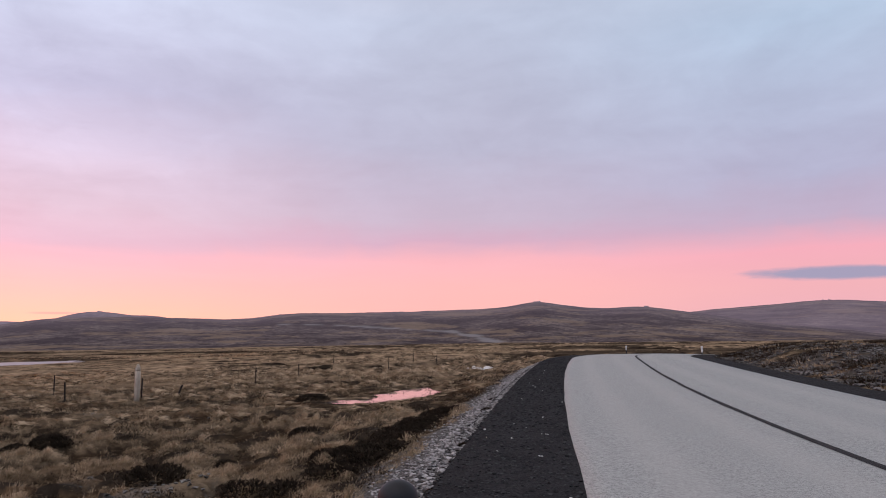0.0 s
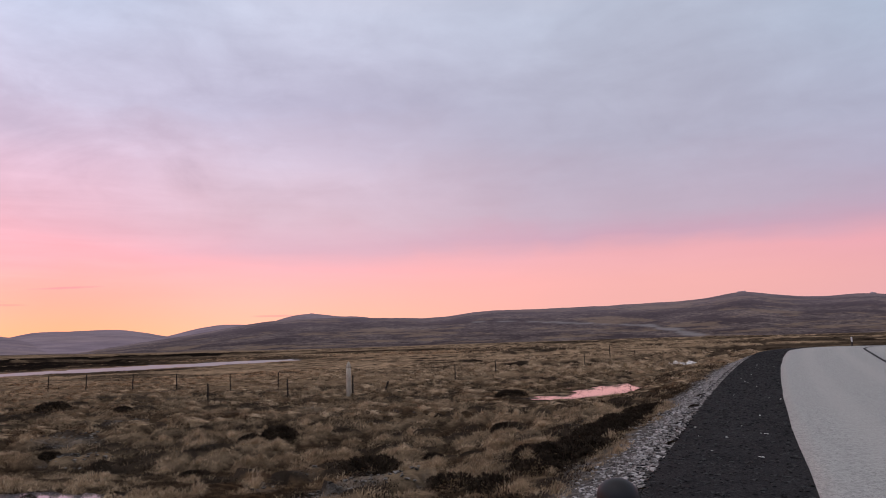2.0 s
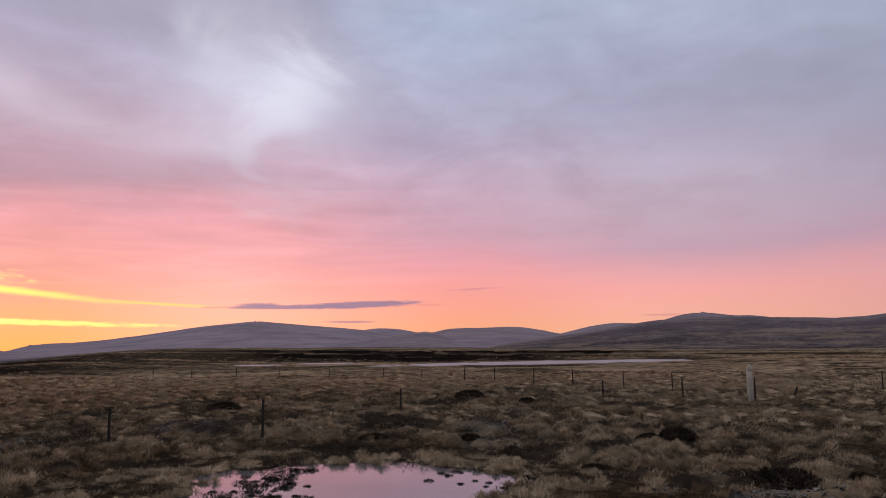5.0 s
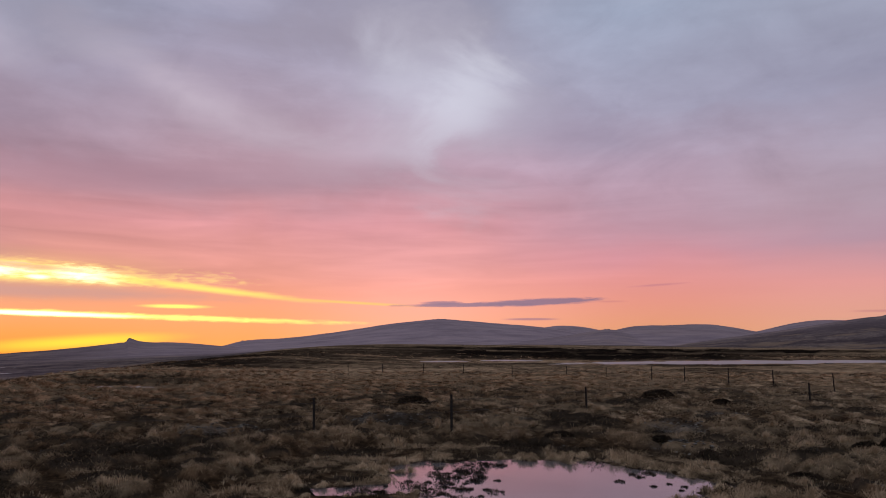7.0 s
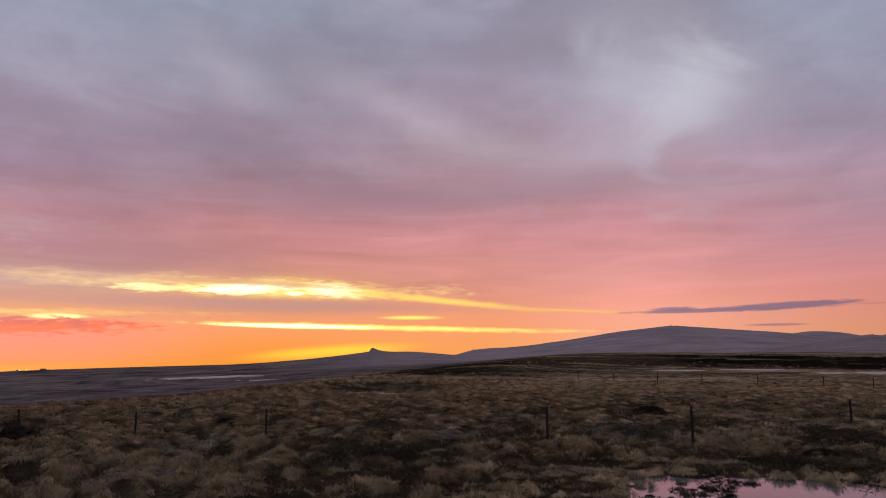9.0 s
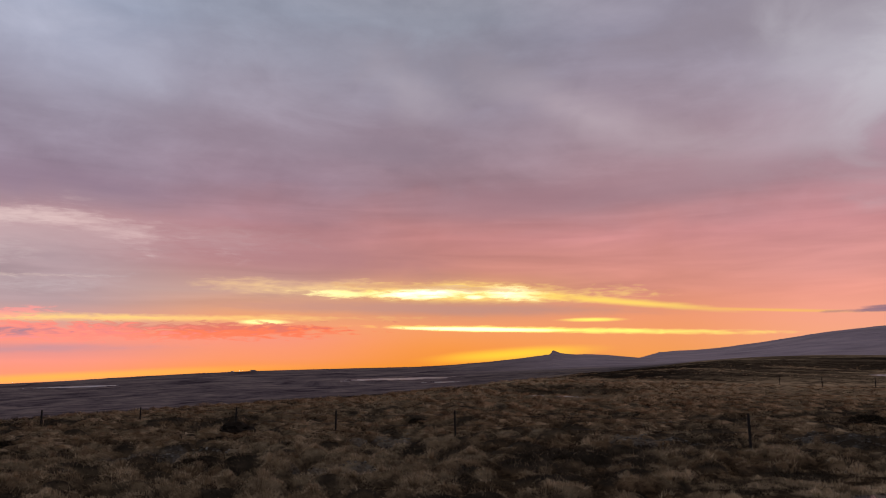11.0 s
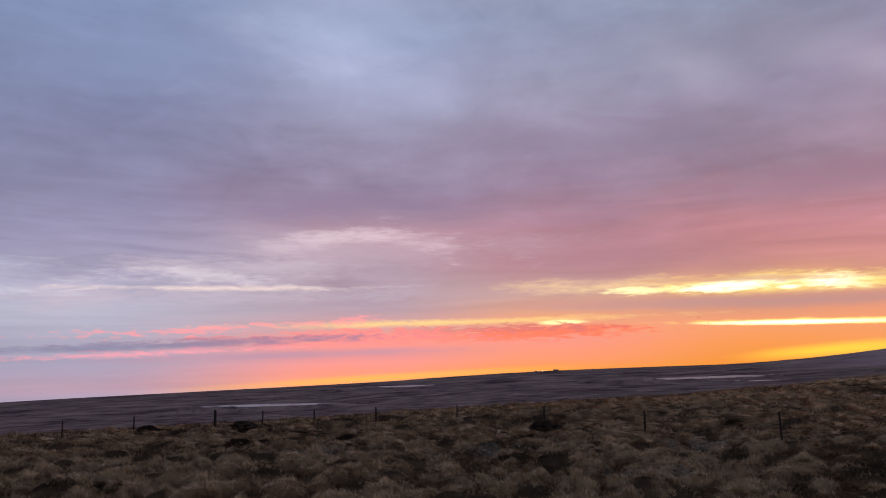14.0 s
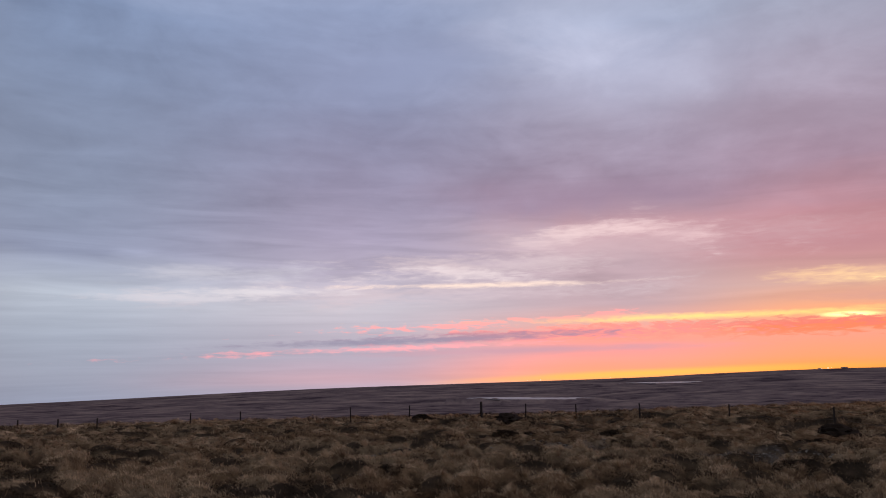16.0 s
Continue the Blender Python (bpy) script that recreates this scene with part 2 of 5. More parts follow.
    cloud(-29.5, 4.25, 7.2, 0.5, (158, 158, 190), 0.0, 0.03, 0.3, 0.9, 0.6, 0.2)
    # the sky grows brighter towards the sunrise
    stops = g.ramp(g.math("DIVIDE", g.math("ADD", az, 180.0), 360.0), [(p, (v, v, v)) for p, v in (
        (0.0, 0.5), (0.3, 0.05), (0.5, 0.04), (0.575, 0.27), (0.622, 0.52), (0.667, 0.82), (0.71, 1.0), (0.75, 1.03), (0.79, 1.15), (0.83, 1.2), (0.89, 1.2), (0.95, 1.0), (1.0, 0.5))])
    gain = g.math("POWER", 2.0, stops)
    colour = g.mix(1.0, colour, g.vec(gain, gain, gain), "MULTIPLY")
    back_node = g.put("ShaderNodeBackground")
    g.plug(back_node.inputs[0], colour)
    back_node.inputs[1].default_value = 1.0
    g.plug(g.put("ShaderNodeOutputWorld").inputs[0], back_node.outputs[0])
    world.cycles.sampling_method = "MANUAL"
    world.cycles.sample_map_resolution = 512


build_sky()


# ---- materials ----
def material(name, rough=0.85, spec=0.3):
    m = bpy.data.materials.new(name)
    m.use_nodes = True
    g = Graph(m.node_tree)
    bsdf = m.node_tree.nodes["Principled BSDF"]
    bsdf.inputs["Roughness"].default_value = rough
    bsdf.inputs["Specular IOR Level"].default_value = spec
    return m, g, bsdf


def place(g):
    return g.put("ShaderNodeTexCoord").outputs["Object"]


def relief(g, bsdf, height, strength=0.5, distance=0.05):
    n = g.put("ShaderNodeBump")
    n.inputs["Strength"].default_value, n.inputs["Distance"].default_value = strength, distance
    g.plug(n.inputs["Height"], height)
    g.plug(bsdf.inputs["Normal"], n.outputs[0])


def per_island(g):
    return g.put("ShaderNodeNewGeometry").outputs["Random Per Island"]


def layer_of(g, name):
    n = g.put("ShaderNodeAttribute")
    n.attribute_name = name
    return n.outputs["Fac"]


def make_ground():
    m, g, b = material("moorland", 1.0, 0.0)
    p = place(g)
    mid, small = g.noise(p, 0.22, 5, 0.6, 0.3), g.noise(p, 3.5, 5, 0.65)
    # darker ground in the gaps between tussocks, paler over their crowns
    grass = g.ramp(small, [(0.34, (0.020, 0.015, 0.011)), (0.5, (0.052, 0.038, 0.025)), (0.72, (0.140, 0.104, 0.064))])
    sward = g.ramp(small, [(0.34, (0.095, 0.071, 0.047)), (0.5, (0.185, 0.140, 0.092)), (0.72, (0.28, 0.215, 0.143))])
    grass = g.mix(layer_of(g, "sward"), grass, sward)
    grass = g.mix(g.step(mid, 0.38, 0.66), grass, g.mix(1.0, grass, (0.72, 0.62, 0.56), "MULTIPLY"))
    open_tone = g.math("ADD", g.math("MULTIPLY", g.noise(p, 0.5, 5, 0.65), 0.6), g.math("MULTIPLY", g.noise(p, 0.07, 5, 0.6), 0.4))
    grass = g.mix(layer_of(g, "open"), grass, g.ramp(open_tone, [(0.38, (0.055, 0.040, 0.027)), (0.47, (0.19, 0.137, 0.089)), (0.54, (0.33, 0.238, 0.152)), (0.64, (0.46, 0.335, 0.215))]))
    heath = g.ramp(g.noise(p, 1.3, 5, 0.65), [(0.3, (0.016, 0.013, 0.010)), (0.55, (0.040, 0.031, 0.023)), (0.75, (0.075, 0.056, 0.040))])
    peat = g.ramp(small, [(0.35, (0.006, 0.005, 0.004)), (0.7, (0.017, 0.013, 0.011))])
    # strips of growth run up and down the slopes that ring the moor
    axes = g.put("ShaderNodeSeparateXYZ")
    g.plug(axes.inputs[0], p)
    round_ = g.math("MULTIPLY", g.math("ARCTAN2", g.math("MULTIPLY", axes.outputs[0], -1.0), axes.outputs[1]), 2200.0)
    away = g.math("SQRT", g.math("ADD", g.math("POWER", axes.outputs[0], 2.0), g.math("POWER", axes.outputs[1], 2.0)))
    slope = g.vec(g.math("MULTIPLY", round_, 0.6), g.math("MULTIPLY", away, 0.8), axes.outputs[2])
    hill_tone = g.math("ADD", g.math("MULTIPLY", g.noise(slope, 0.020, 7, 0.72, 0.1), 0.5), g.math("MULTIPLY", g.noise(slope, 0.12, 6, 0.74, 0.1), 0.5))
    hill = g.ramp(hill_tone, [(0.41, (0.050, 0.040, 0.044)), (0.48, (0.110, 0.091, 0.090)), (0.53, (0.170, 0.139, 0.130)), (0.59, (0.27, 0.214, 0.180))])
    hill = g.mix(g.step(g.noise(slope, 0.010, 8, 0.74, 0.1), 0.46, 0.56, 0.0, 0.85), hill, (0.050, 0.040, 0.046))
    hill = g.mix(g.step(g.noise(slope, 0.007, 7, 0.7, 0.2), 0.51, 0.58, 0.0, 0.55), hill, (0.245, 0.182, 0.128))
    # level strips of bog and heath on the low plain
    strips = g.vec(g.math("MULTIPLY", round_, 0.25), g.math("MULTIPLY", g.math("LOGARITHM", away, 2.718), 230.0), 0.0)
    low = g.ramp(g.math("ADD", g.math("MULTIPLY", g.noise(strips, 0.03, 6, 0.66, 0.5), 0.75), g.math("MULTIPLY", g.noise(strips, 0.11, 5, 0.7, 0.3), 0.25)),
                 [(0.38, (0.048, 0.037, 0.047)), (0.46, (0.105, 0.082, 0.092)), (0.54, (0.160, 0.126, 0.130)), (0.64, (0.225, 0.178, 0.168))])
    # distance haze, put into the base colour as a pale mauve over far slopes
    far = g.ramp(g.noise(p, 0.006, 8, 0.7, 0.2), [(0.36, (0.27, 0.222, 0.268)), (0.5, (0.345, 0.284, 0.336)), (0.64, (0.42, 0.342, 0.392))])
    scree = g.ramp(g.noise(p, 0.05, 6, 0.7), [(0.3, (0.17, 0.16, 0.165)), (0.7, (0.30, 0.285, 0.285))])
    stone = g.ramp(g.noise(p, 9, 4, 0.7), [(0.35, (0.03, 0.028, 0.026)), (0.5, (0.10, 0.095, 0.09)), (0.7, (0.25, 0.24, 0.235))])
    c = g.mix(layer_of(g, "heath"), grass, heath)
    c = g.mix(layer_of(g, "peat"), c, peat)
    c = g.mix(layer_of(g, "stones"), c, stone)
    c = g.mix(layer_of(g, "hill"), c, hill)
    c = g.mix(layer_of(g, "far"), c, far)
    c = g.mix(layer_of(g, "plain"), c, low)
    c = g.mix(layer_of(g, "scree"), c, scree)
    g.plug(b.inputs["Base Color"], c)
    relief(g, b, g.math("ADD", small, g.noise(p, 14, 4, 0.7)), 0.6, 0.08)
    return m


def make_blades(name, dark, mid_c, light):
    m, g, b = material(name, 0.9, 0.03)
    p = place(g)
    patch = g.noise(p, 0.35, 4, 0.6)
    clump = g.step(g.noise(p, 1.5, 4, 0.6, 0.6), 0.32, 0.68)
    tone = g.math("ADD", g.math("MULTIPLY", per_island(g), 0.2), g.math("ADD", g.math("MULTIPLY", patch, 0.35), g.math("MULTIPLY", clump, 0.55)))
    c = g.ramp(tone, [(0.2, dark), (0.58, mid_c), (1.0, light)])
    # russet stems take over out on the western moor
    axes = g.put("ShaderNodeSeparateXYZ")
    g.plug(axes.inputs[0], p)
    west = g.math("MULTIPLY", g.step(axes.outputs[0], -20.0, -50.0), g.step(g.noise(p, 0.035, 4, 0.55, 0.4), 0.34, 0.52, 0.2, 0.75))
    c = g.mix(west, c, g.mix(1.0, c, (1.0, 0.80, 0.70), "MULTIPLY"))
    g.plug(b.inputs["Base Color"], c)
    return m


def make_asphalt():
    m, g, b = material("pale_road_seal", 0.62, 0.35)
    p = place(g)
    chips = g.math("ADD", g.math("MULTIPLY", g.noise(p, 60, 2, 0.8), 0.5), g.math("MULTIPLY", g.noise(p, 20, 3, 0.8), 0.5))
    c = g.ramp(chips, [(0.36, (0.108, 0.114, 0.105)), (0.5, (0.302, 0.314, 0.295)), (0.62, (0.468, 0.482, 0.455))])
    worn = g.noise(p, 0.5, 4, 0.6, 0.5)
    c = g.mix(g.step(worn, 0.35, 0.7, 0.0, 0.25), c, (0.30, 0.30, 0.29))
    c = g.mix(g.step(layer_of(g, "track"), 0.2, 1.0, 0.0, 0.35), c, (0.40, 0.397, 0.37))
    c = g.mix(g.step(g.noise(p, 2.6, 6, 0.75, 1.2), 0.66, 0.72, 0.0, 0.35), c, (0.22, 0.22, 0.22))
    g.plug(b.inputs["Base Color"], c)
    relief(g, b, chips, 0.5, 0.012)
    return m


def make_chips(name, low, high, scale=60, rough=0.9):
    m, g, b = material(name, rough, 0.03)
    p = place(g)
    a = g.noise(p, scale, 4, 0.8)
    c = g.ramp(a, [(0.3, low), (0.7, high)])
    c = g.mix(g.step(g.noise(p, 1.1, 4, 0.6), 0.4, 0.75, 0.0, 0.4), c, [v * 0.55 for v in low])
    g.plug(b.inputs["Base Color"], c)
    relief(g, b, a, 0.9, 0.03)
    return m


def make_stone(name, low, high):
    m, g, b = material(name, 0.95, 0.05)
    tone = g.math("ADD", g.math("MULTIPLY", per_island(g), 0.7), g.math("MULTIPLY", g.noise(place(g), 20, 4, 0.7), 0.5))
    g.plug(b.inputs["Base Color"], g.ramp(tone, [(0.15, low), (0.95, high)]))
    return m


def make_wood(name, low, high, stretch=12.0):
    m, g, b = material(name, 0.85, 0.2)
    n = g.put("ShaderNodeMapping")
    n.inputs["Scale"].default_value = (stretch, stretch, 0.8)
    g.plug(n.inputs[0], place(g))
    a = g.noise(n.outputs[0], 3, 6, 0.65, 0.3)
    c = g.ramp(a, [(0.3, low), (0.7, high)])
    c = g.mix(g.step(g.noise(place(g), 5, 4, 0.6), 0.5, 0.75, 0.0, 0.5), c, [v * 0.6 for v in low])
    g.plug(b.inputs["Base Color"], c)
    relief(g, b, a, 0.5, 0.01)
    return m


def make_plain(name, colour, rough=0.6, spec=0.3, vary=0.2, scale=14):
    m, g, b = material(name, rough, spec)
    c = g.ramp(g.noise(place(g), scale, 5, 0.65), [(0.3, [v * (1 - vary) for v in colour]), (0.7, [v * (1 + vary) for v in colour])])
    g.plug(b.inputs["Base Color"], c)
    return m


def make_water(name="still_bog_water", rough=0.04):
    m, g, b = material(name, rough, 0.5)
    b.inputs["Base Color"].default_value = (0.13, 0.125, 0.14, 1)
    b.inputs["IOR"].default_value = 2.2
    relief(g, b, g.noise(place(g), 1.4, 3, 0.5), 0.05, 0.02)
    return m


def make_lamp(colour, power):
    m, g, b = material("lit_lamp", 0.4)
    b.inputs["Emission Color"].default_value = (*colour, 1)
    b.inputs["Emission Strength"].default_value = power
    return m


GROUND = make_ground()
STRAW = make_blades("dry_moor_grass", (0.098, 0.071, 0.046), (0.42, 0.312, 0.200), (0.74, 0.585, 0.405))
HEATHER = make_blades("dark_heath_twigs", (0.014, 0.0105, 0.008), (0.040, 0.030, 0.021), (0.095, 0.071, 0.050))
ASPHALT = make_asphalt()
GRAVEL_DARK = make_chips("dark_chippings", (0.006, 0.006, 0.007), (0.060, 0.060, 0.062), 26)
TAR = make_chips("tarred_joint", (0.022, 0.022, 0.023), (0.055, 0.054, 0.055), 40, 0.6)
STONE_PALE = make_stone("pale_quartzite", (0.075, 0.072, 0.07), (0.46, 0.445, 0.435))
STONE_DARK = make_stone("dark_chipping", (0.011, 0.011, 0.012), (0.068, 0.068, 0.069))
STONE_MOOR = make_stone("dull_moor_stone", (0.03, 0.027, 0.024), (0.24, 0.225, 0.205))
STONE_GREY = make_stone("lichened_stone", (0.045, 0.042, 0.040), (0.19, 0.18, 0.17))
# outcrop stone carries the far slopes' haze tint in its own colour
STONE_FAR = make_stone("grey_outcrop_stone", (0.20, 0.17, 0.19), (0.32, 0.27, 0.30))
ROCK_WHITE = make_stone("white_rubble", (0.48, 0.47, 0.46), (0.78, 0.77, 0.75))
POST_DARK = make_wood("weathered_dark_post", (0.013, 0.011, 0.010), (0.036, 0.030, 0.027))
POST_PALE = make_wood("silvered_wood", (0.30, 0.255, 0.20), (0.55, 0.48, 0.39), 7.0)
RUBBER = make_plain("black_rubber", (0.010, 0.011, 0.014), 0.5, 0.3, 0.15)
PAINT_WHITE = make_plain("white_paint", (0.74, 0.73, 0.71), 0.5, 0.3, 0.08)
PAINT_BLACK = make_plain("black_paint", (0.02, 0.02, 0.02), 0.5, 0.3, 0.15)
WATER = make_water()
WATER_BLOWN = make_water("wind_ruffled_water", 0.38)
WALLS = make_plain("far_building_render", (0.16, 0.15, 0.15), 0.8, 0.2, 0.1, 0.2)
WIRE = make_plain("dull_fence_wire", (0.06, 0.055, 0.055), 0.5, 0.4, 0.2)
SOIL = make_chips("turned_peat", (0.010, 0.008, 0.007), (0.035, 0.025, 0.019), 9)


# ---- the lie of the land ----
def smooth(v):
    v = np.clip(v, 0.0, 1.0)
    return v * v * (3 - 2 * v)


def hashed(i, j, seed):
    n = (i.astype(np.int64) * 374761393 + j.astype(np.int64) * 668265263 + seed * 1442695041) & 0x7FFFFFFF
    n = ((n ^ (n >> 13)) * 1274126177) & 0x7FFFFFFF
    return ((n ^ (n >> 16)) & 0xFFFF) / 65535.0


def grain(x, y, seed=0):
    """Value noise, 0 to 1, one wave a unit."""
    x, y = np.asarray(x, float), np.asarray(y, float)
    i, j = np.floor(x), np.floor(y)
    u, v = smooth(x - i), smooth(y - j)
    a, b = hashed(i, j, seed), hashed(i + 1, j, seed)
    c, d = hashed(i, j + 1, seed), hashed(i + 1, j + 1, seed)
    return a + (b - a) * u + (c - a) * v + (a - b - c + d) * u * v


def layers(x, y, size, octaves=4, seed=0):
    """Sum of noise waves, about -1 to 1; size is the longest wave in metres."""
    total, gain = 0.0, 0.55
    for k in range(octaves):
        total = total + gain * (2 * grain(x / size + 17.3 * k, y / size - 9.1 * k, seed + k) - 1)
        size, gain = size / 2.03, gain * 0.55
    return total


def curve(v, *knots):
    """A soft line through (place, value) knots."""
    xs, ys = zip(*knots)
    xs, ys = np.array(xs, float), np.array(ys, float)
    slope = np.gradient(ys, xs)
    v = np.clip(v, xs[0], xs[-1])
    i = np.clip(np.searchsorted(xs, v) - 1, 0, len(xs) - 2)
    h = xs[i + 1] - xs[i]
    t = (v - xs[i]) / h
    return ((2 * t**3 - 3 * t**2 + 1) * ys[i] + (t**3 - 2 * t**2 + t) * h * slope[i]
            + (3 * t**2 - 2 * t**3) * ys[i + 1] + (t**3 - t**2) * h * slope[i + 1])


EYE = 1.65
LANE, SHOULDER = 3.8, 1.6


def road_line():
    """The road's left edge: places and headings every metre, bending to the right beyond the brow."""
    x, y, heading = -7.2, -80.0, 0.06
    out = []
    for k in range(330):
        out.append((x, y, heading))
        bend = 0.0006 if y < -10 else (0.0018 if y < 48 else 0.032)
        if heading > 1.45:
            bend = 0.0
        x, y = x + math.sin(heading), y + math.cos(heading)
        heading += bend
    return np.array(out)


ROAD = road_line()
ROAD[:, 0] += 1.47 - np.interp(7.8, ROAD[:, 1], ROAD[:, 0])


def beside_road(x, y):
    """How far a place lies to the left of the road's left edge (negative: on the road and past it), and how far along."""
    x, y = np.asarray(x, float), np.asarray(y, float)
    shape, best, side, along = x.shape, None, None, None
    xf, yf = x.ravel(), y.ravel()
    best = np.full(xf.shape, 1e9)
    side = np.full(xf.shape, 300.0)
    along = np.zeros(xf.shape)
    near = (np.hypot(xf, yf) < 220)
    idx = np.nonzero(near)[0]
    for lo in range(0, len(idx), 20000):
        part_ = idx[lo:lo + 20000]
        dx, dy = xf[part_, None] - ROAD[None, ::2, 0], yf[part_, None] - ROAD[None, ::2, 1]
        d2 = dx * dx + dy * dy
        k = d2.argmin(1)
        h = ROAD[::2][k, 2]
        ex, ey = dx[np.arange(len(k)), k], dy[np.arange(len(k)), k]
        side[part_] = -(ex * np.cos(h) - ey * np.sin(h))
        along[part_] = 2 * k + ex * np.sin(h) + ey * np.cos(h)
    return side.reshape(shape), along.reshape(shape)


def road_height(along):
    """The road climbs a little to its brow and then sinks away."""
    past = np.maximum(along - 138, 0)
    return 0.34 * smooth((along - 92) / 42) - 0.0024 * past**2 / (1 + 0.02 * past)


# pools: middle x, y, long half, short half, turn in degrees, water level
POOLS = (
    (-13.4, 10.4, 3.8, 3.25, 20, -1.42),
    (-1.9, 41.2, 5.9, 2.0, 82, -1.38),
    (-3.9, 37.2, 2.3, 1.5, 20, -1.373),
    (-97.0, 132.0, 40.0, 13.0, 74, -2.12),
    (-141.5, 85.5, 6.0, 5.0, 82, -2.36),
    (-143.0, 104.0, 9.0, 5.5, 76, -2.40),
    (-64.3, 8.0, 2.6, 0.8, 62, -1.80),
    (-386.0, -292.0, 30.0, 9.0, 117, -24.7),
    (-797.0, -55.0, 66.0, 20.0, 138, -22.5),
    (-1348.0, -678.0, 70.0, 26.0, 137, -51.0),
    (-640.0, 4.5, 22.0, 14.0, 90, -20.9),
)


# shallow arms of the near pool, under its one sheet of water
ARMS = ((-14.7, 6.5, 1.9, 0.62, 70, -1.42), (-12.7, 7.2, 1.1, 0.5, 150, -1.42), (-16.4, 9.0, 1.0, 0.5, 60, -1.42))


def pool_depth(x, y):
    dip, floor_, rim = np.zeros_like(x), np.full_like(x, -1.68), np.full_like(x, -1e4)
    for px, py, a, b, turn, level in POOLS + ARMS:
        c, s = math.cos(radians(turn)), math.sin(radians(turn))
        u, v = (x - px) * c + (y - py) * s, -(x - px) * s + (y - py) * c
        edge = np.hypot(u / a, v / b) + (0.42 if b > 5 else 0.30) * layers(x, y, max(1.1, 0.35 * b), 4, 77)
        inside = smooth((1.12 - edge) / 0.5)
        floor_ = np.where(inside > dip, level - 0.16, floor_)
        dip = np.maximum(dip, inside)
        rim = np.where(edge < 2.0, np.maximum(rim, level + 0.05 - 0.4 * smooth((edge - 1.5) / 0.5)), rim)
    return dip, floor_, rim


# far hills: distance of the crest, distance of the foot, and the crest's elevation in degrees by compass angle (left of ahead)
LONG_HILL = (2100, 700, ((-34, -0.5), (-29, 0.35), (-24, 0.9), (-19.5, 1.7), (-17.5, 2.02), (-15.5, 2.3), (-12, 2.27), (-9.5, 2.55), (-7.3, 2.82), (-4.6, 2.47),
                         (0, 2.3), (7, 2.18), (12.5, 2.1), (15, 1.82), (20, 1.86), (24, 1.95), (28, 1.85), (31, 1.45), (34, 0.95), (38, 0.4), (43, -0.4)))
CAP_HILL = (2700, 2000, ((17, 0.6), (19.4, 1.5), (21.2, 1.97), (23.4, 2.09), (25.2, 2.31), (27, 2.13), (29, 1.5), (32, 0.5)))
EAST_HILL = (3600, 1500, ((-60, 1.0), (-40, 1.7), (-31.3, 2.2), (-27.8, 2.42), (-24, 2.2), (-20, 1.95), (-17, 1.6), (-12, 0.5)))
WEST_HILL = (3400, 2000, ((24, 0.3), (28, 1.3), (32.5, 1.57), (34, 1.3), (35.7, 0.9), (38, 0.5), (41, 0.0)))
VALLEY_HILL = (2900, 1400, ((32, 0.0), (36, 0.9), (39.3, 1.42), (42, 1.36), (44.6, 1.27), (47, 0.75), (51, 0.2), (55, -0.2)))
KNOLL = (2500, 1300, ((42, 0.0), (44.5, 0.75), (46.4, 1.08), (48, 0.85), (51, 0.4), (56, 0.0)))
SMALL_HILL = (4000, 3200, ((44, 0.4), (46.5, 0.95), (49.5, 1.38), (52, 1.1), (55, 0.5)))
MOUNTAIN = (3800, 1500, ((44, 0.0), (48, 0.7), (50.8, 1.2), (54, 1.5), (56.6, 1.72), (59.2, 1.9), (61.3, 1.74), (64.4, 1.34), (67.9, 0.8), (71.3, 0.4),
                         (73.2, 0.3), (74.4, 0.17), (75.6, -0.15), (78, -0.5), (82, -1.0)))
TOR = (2900, 1400, ((72, -0.6), (74.5, -0.3), (76, -0.17), (78, 0.02), (79.6, 0.1), (80.8, 0.09), (81.3, 0.13), (81.7, 0.21), (82.0, 0.33), (82.25, 0.37), (82.38, 0.16), (82.8, 0.04), (83.3, -0.02),
                    (84, -0.1), (87.2, -0.46), (93, -0.82), (100, -1.0), (105, -1.06), (112, -1.3), (120, -1.7)))
HILLS = (LONG_HILL, CAP_HILL, EAST_HILL, WEST_HILL, VALLEY_HILL, KNOLL, SMALL_HILL, MOUNTAIN, TOR)


def domes(x, y, low, high):
    """Rounded tussocks, each with its own place and size, 0 in the gaps to 1 on the crowns; low and high pick a share of them."""
    wx, wy = x + 0.22 * (grain(x / 0.45, y / 0.45, 65) - 0.5), y + 0.22 * (grain(x / 0.45, y / 0.45, 66) - 0.5)
    cell, best = 0.92, np.zeros(np.shape(x))
    i, j = np.floor(wx / cell), np.floor(wy / cell)
    for di in (-1, 0, 1):
        for dj in (-1, 0, 1):
            h = [hashed(i + di, j + dj, q) for q in (61, 62, 63, 64)]
            wide = cell * (0.26 + 0.42 * h[2])
            d = np.hypot((i + di + 0.15 + 0.7 * h[0]) * cell - wx, (j + dj + 0.15 + 0.7 * h[1]) * cell - wy) / wide
            best = np.maximum(best, np.sqrt(np.clip(1 - d * d, 0, 1)) * (0.45 + 0.55 * h[2]) * (h[3] >= low) * (h[3] < high))
    return np.clip(best / 0.9, 0, 1)


def hummock(x, y):
    """Tussocks of grass and of heath."""
    return domes(x, y, 0.1, 1.0)


def heath_domes(x, y):
    """The tussocks that dark heath has overgrown."""
    return domes(x, y, 0.1, 0.31)


def hags(x, y):
    """Flat-topped banks of heath cut by bare peat, 0 in the cuts to 1 on top."""
    v = layers(x, y, 11, 4, 401) + 0.3 * layers(x * 0.4 + y * 0.3, y * 0.8 - x * 0.5, 16, 3, 405)
    return smooth((v + 0.02) / 0.24)


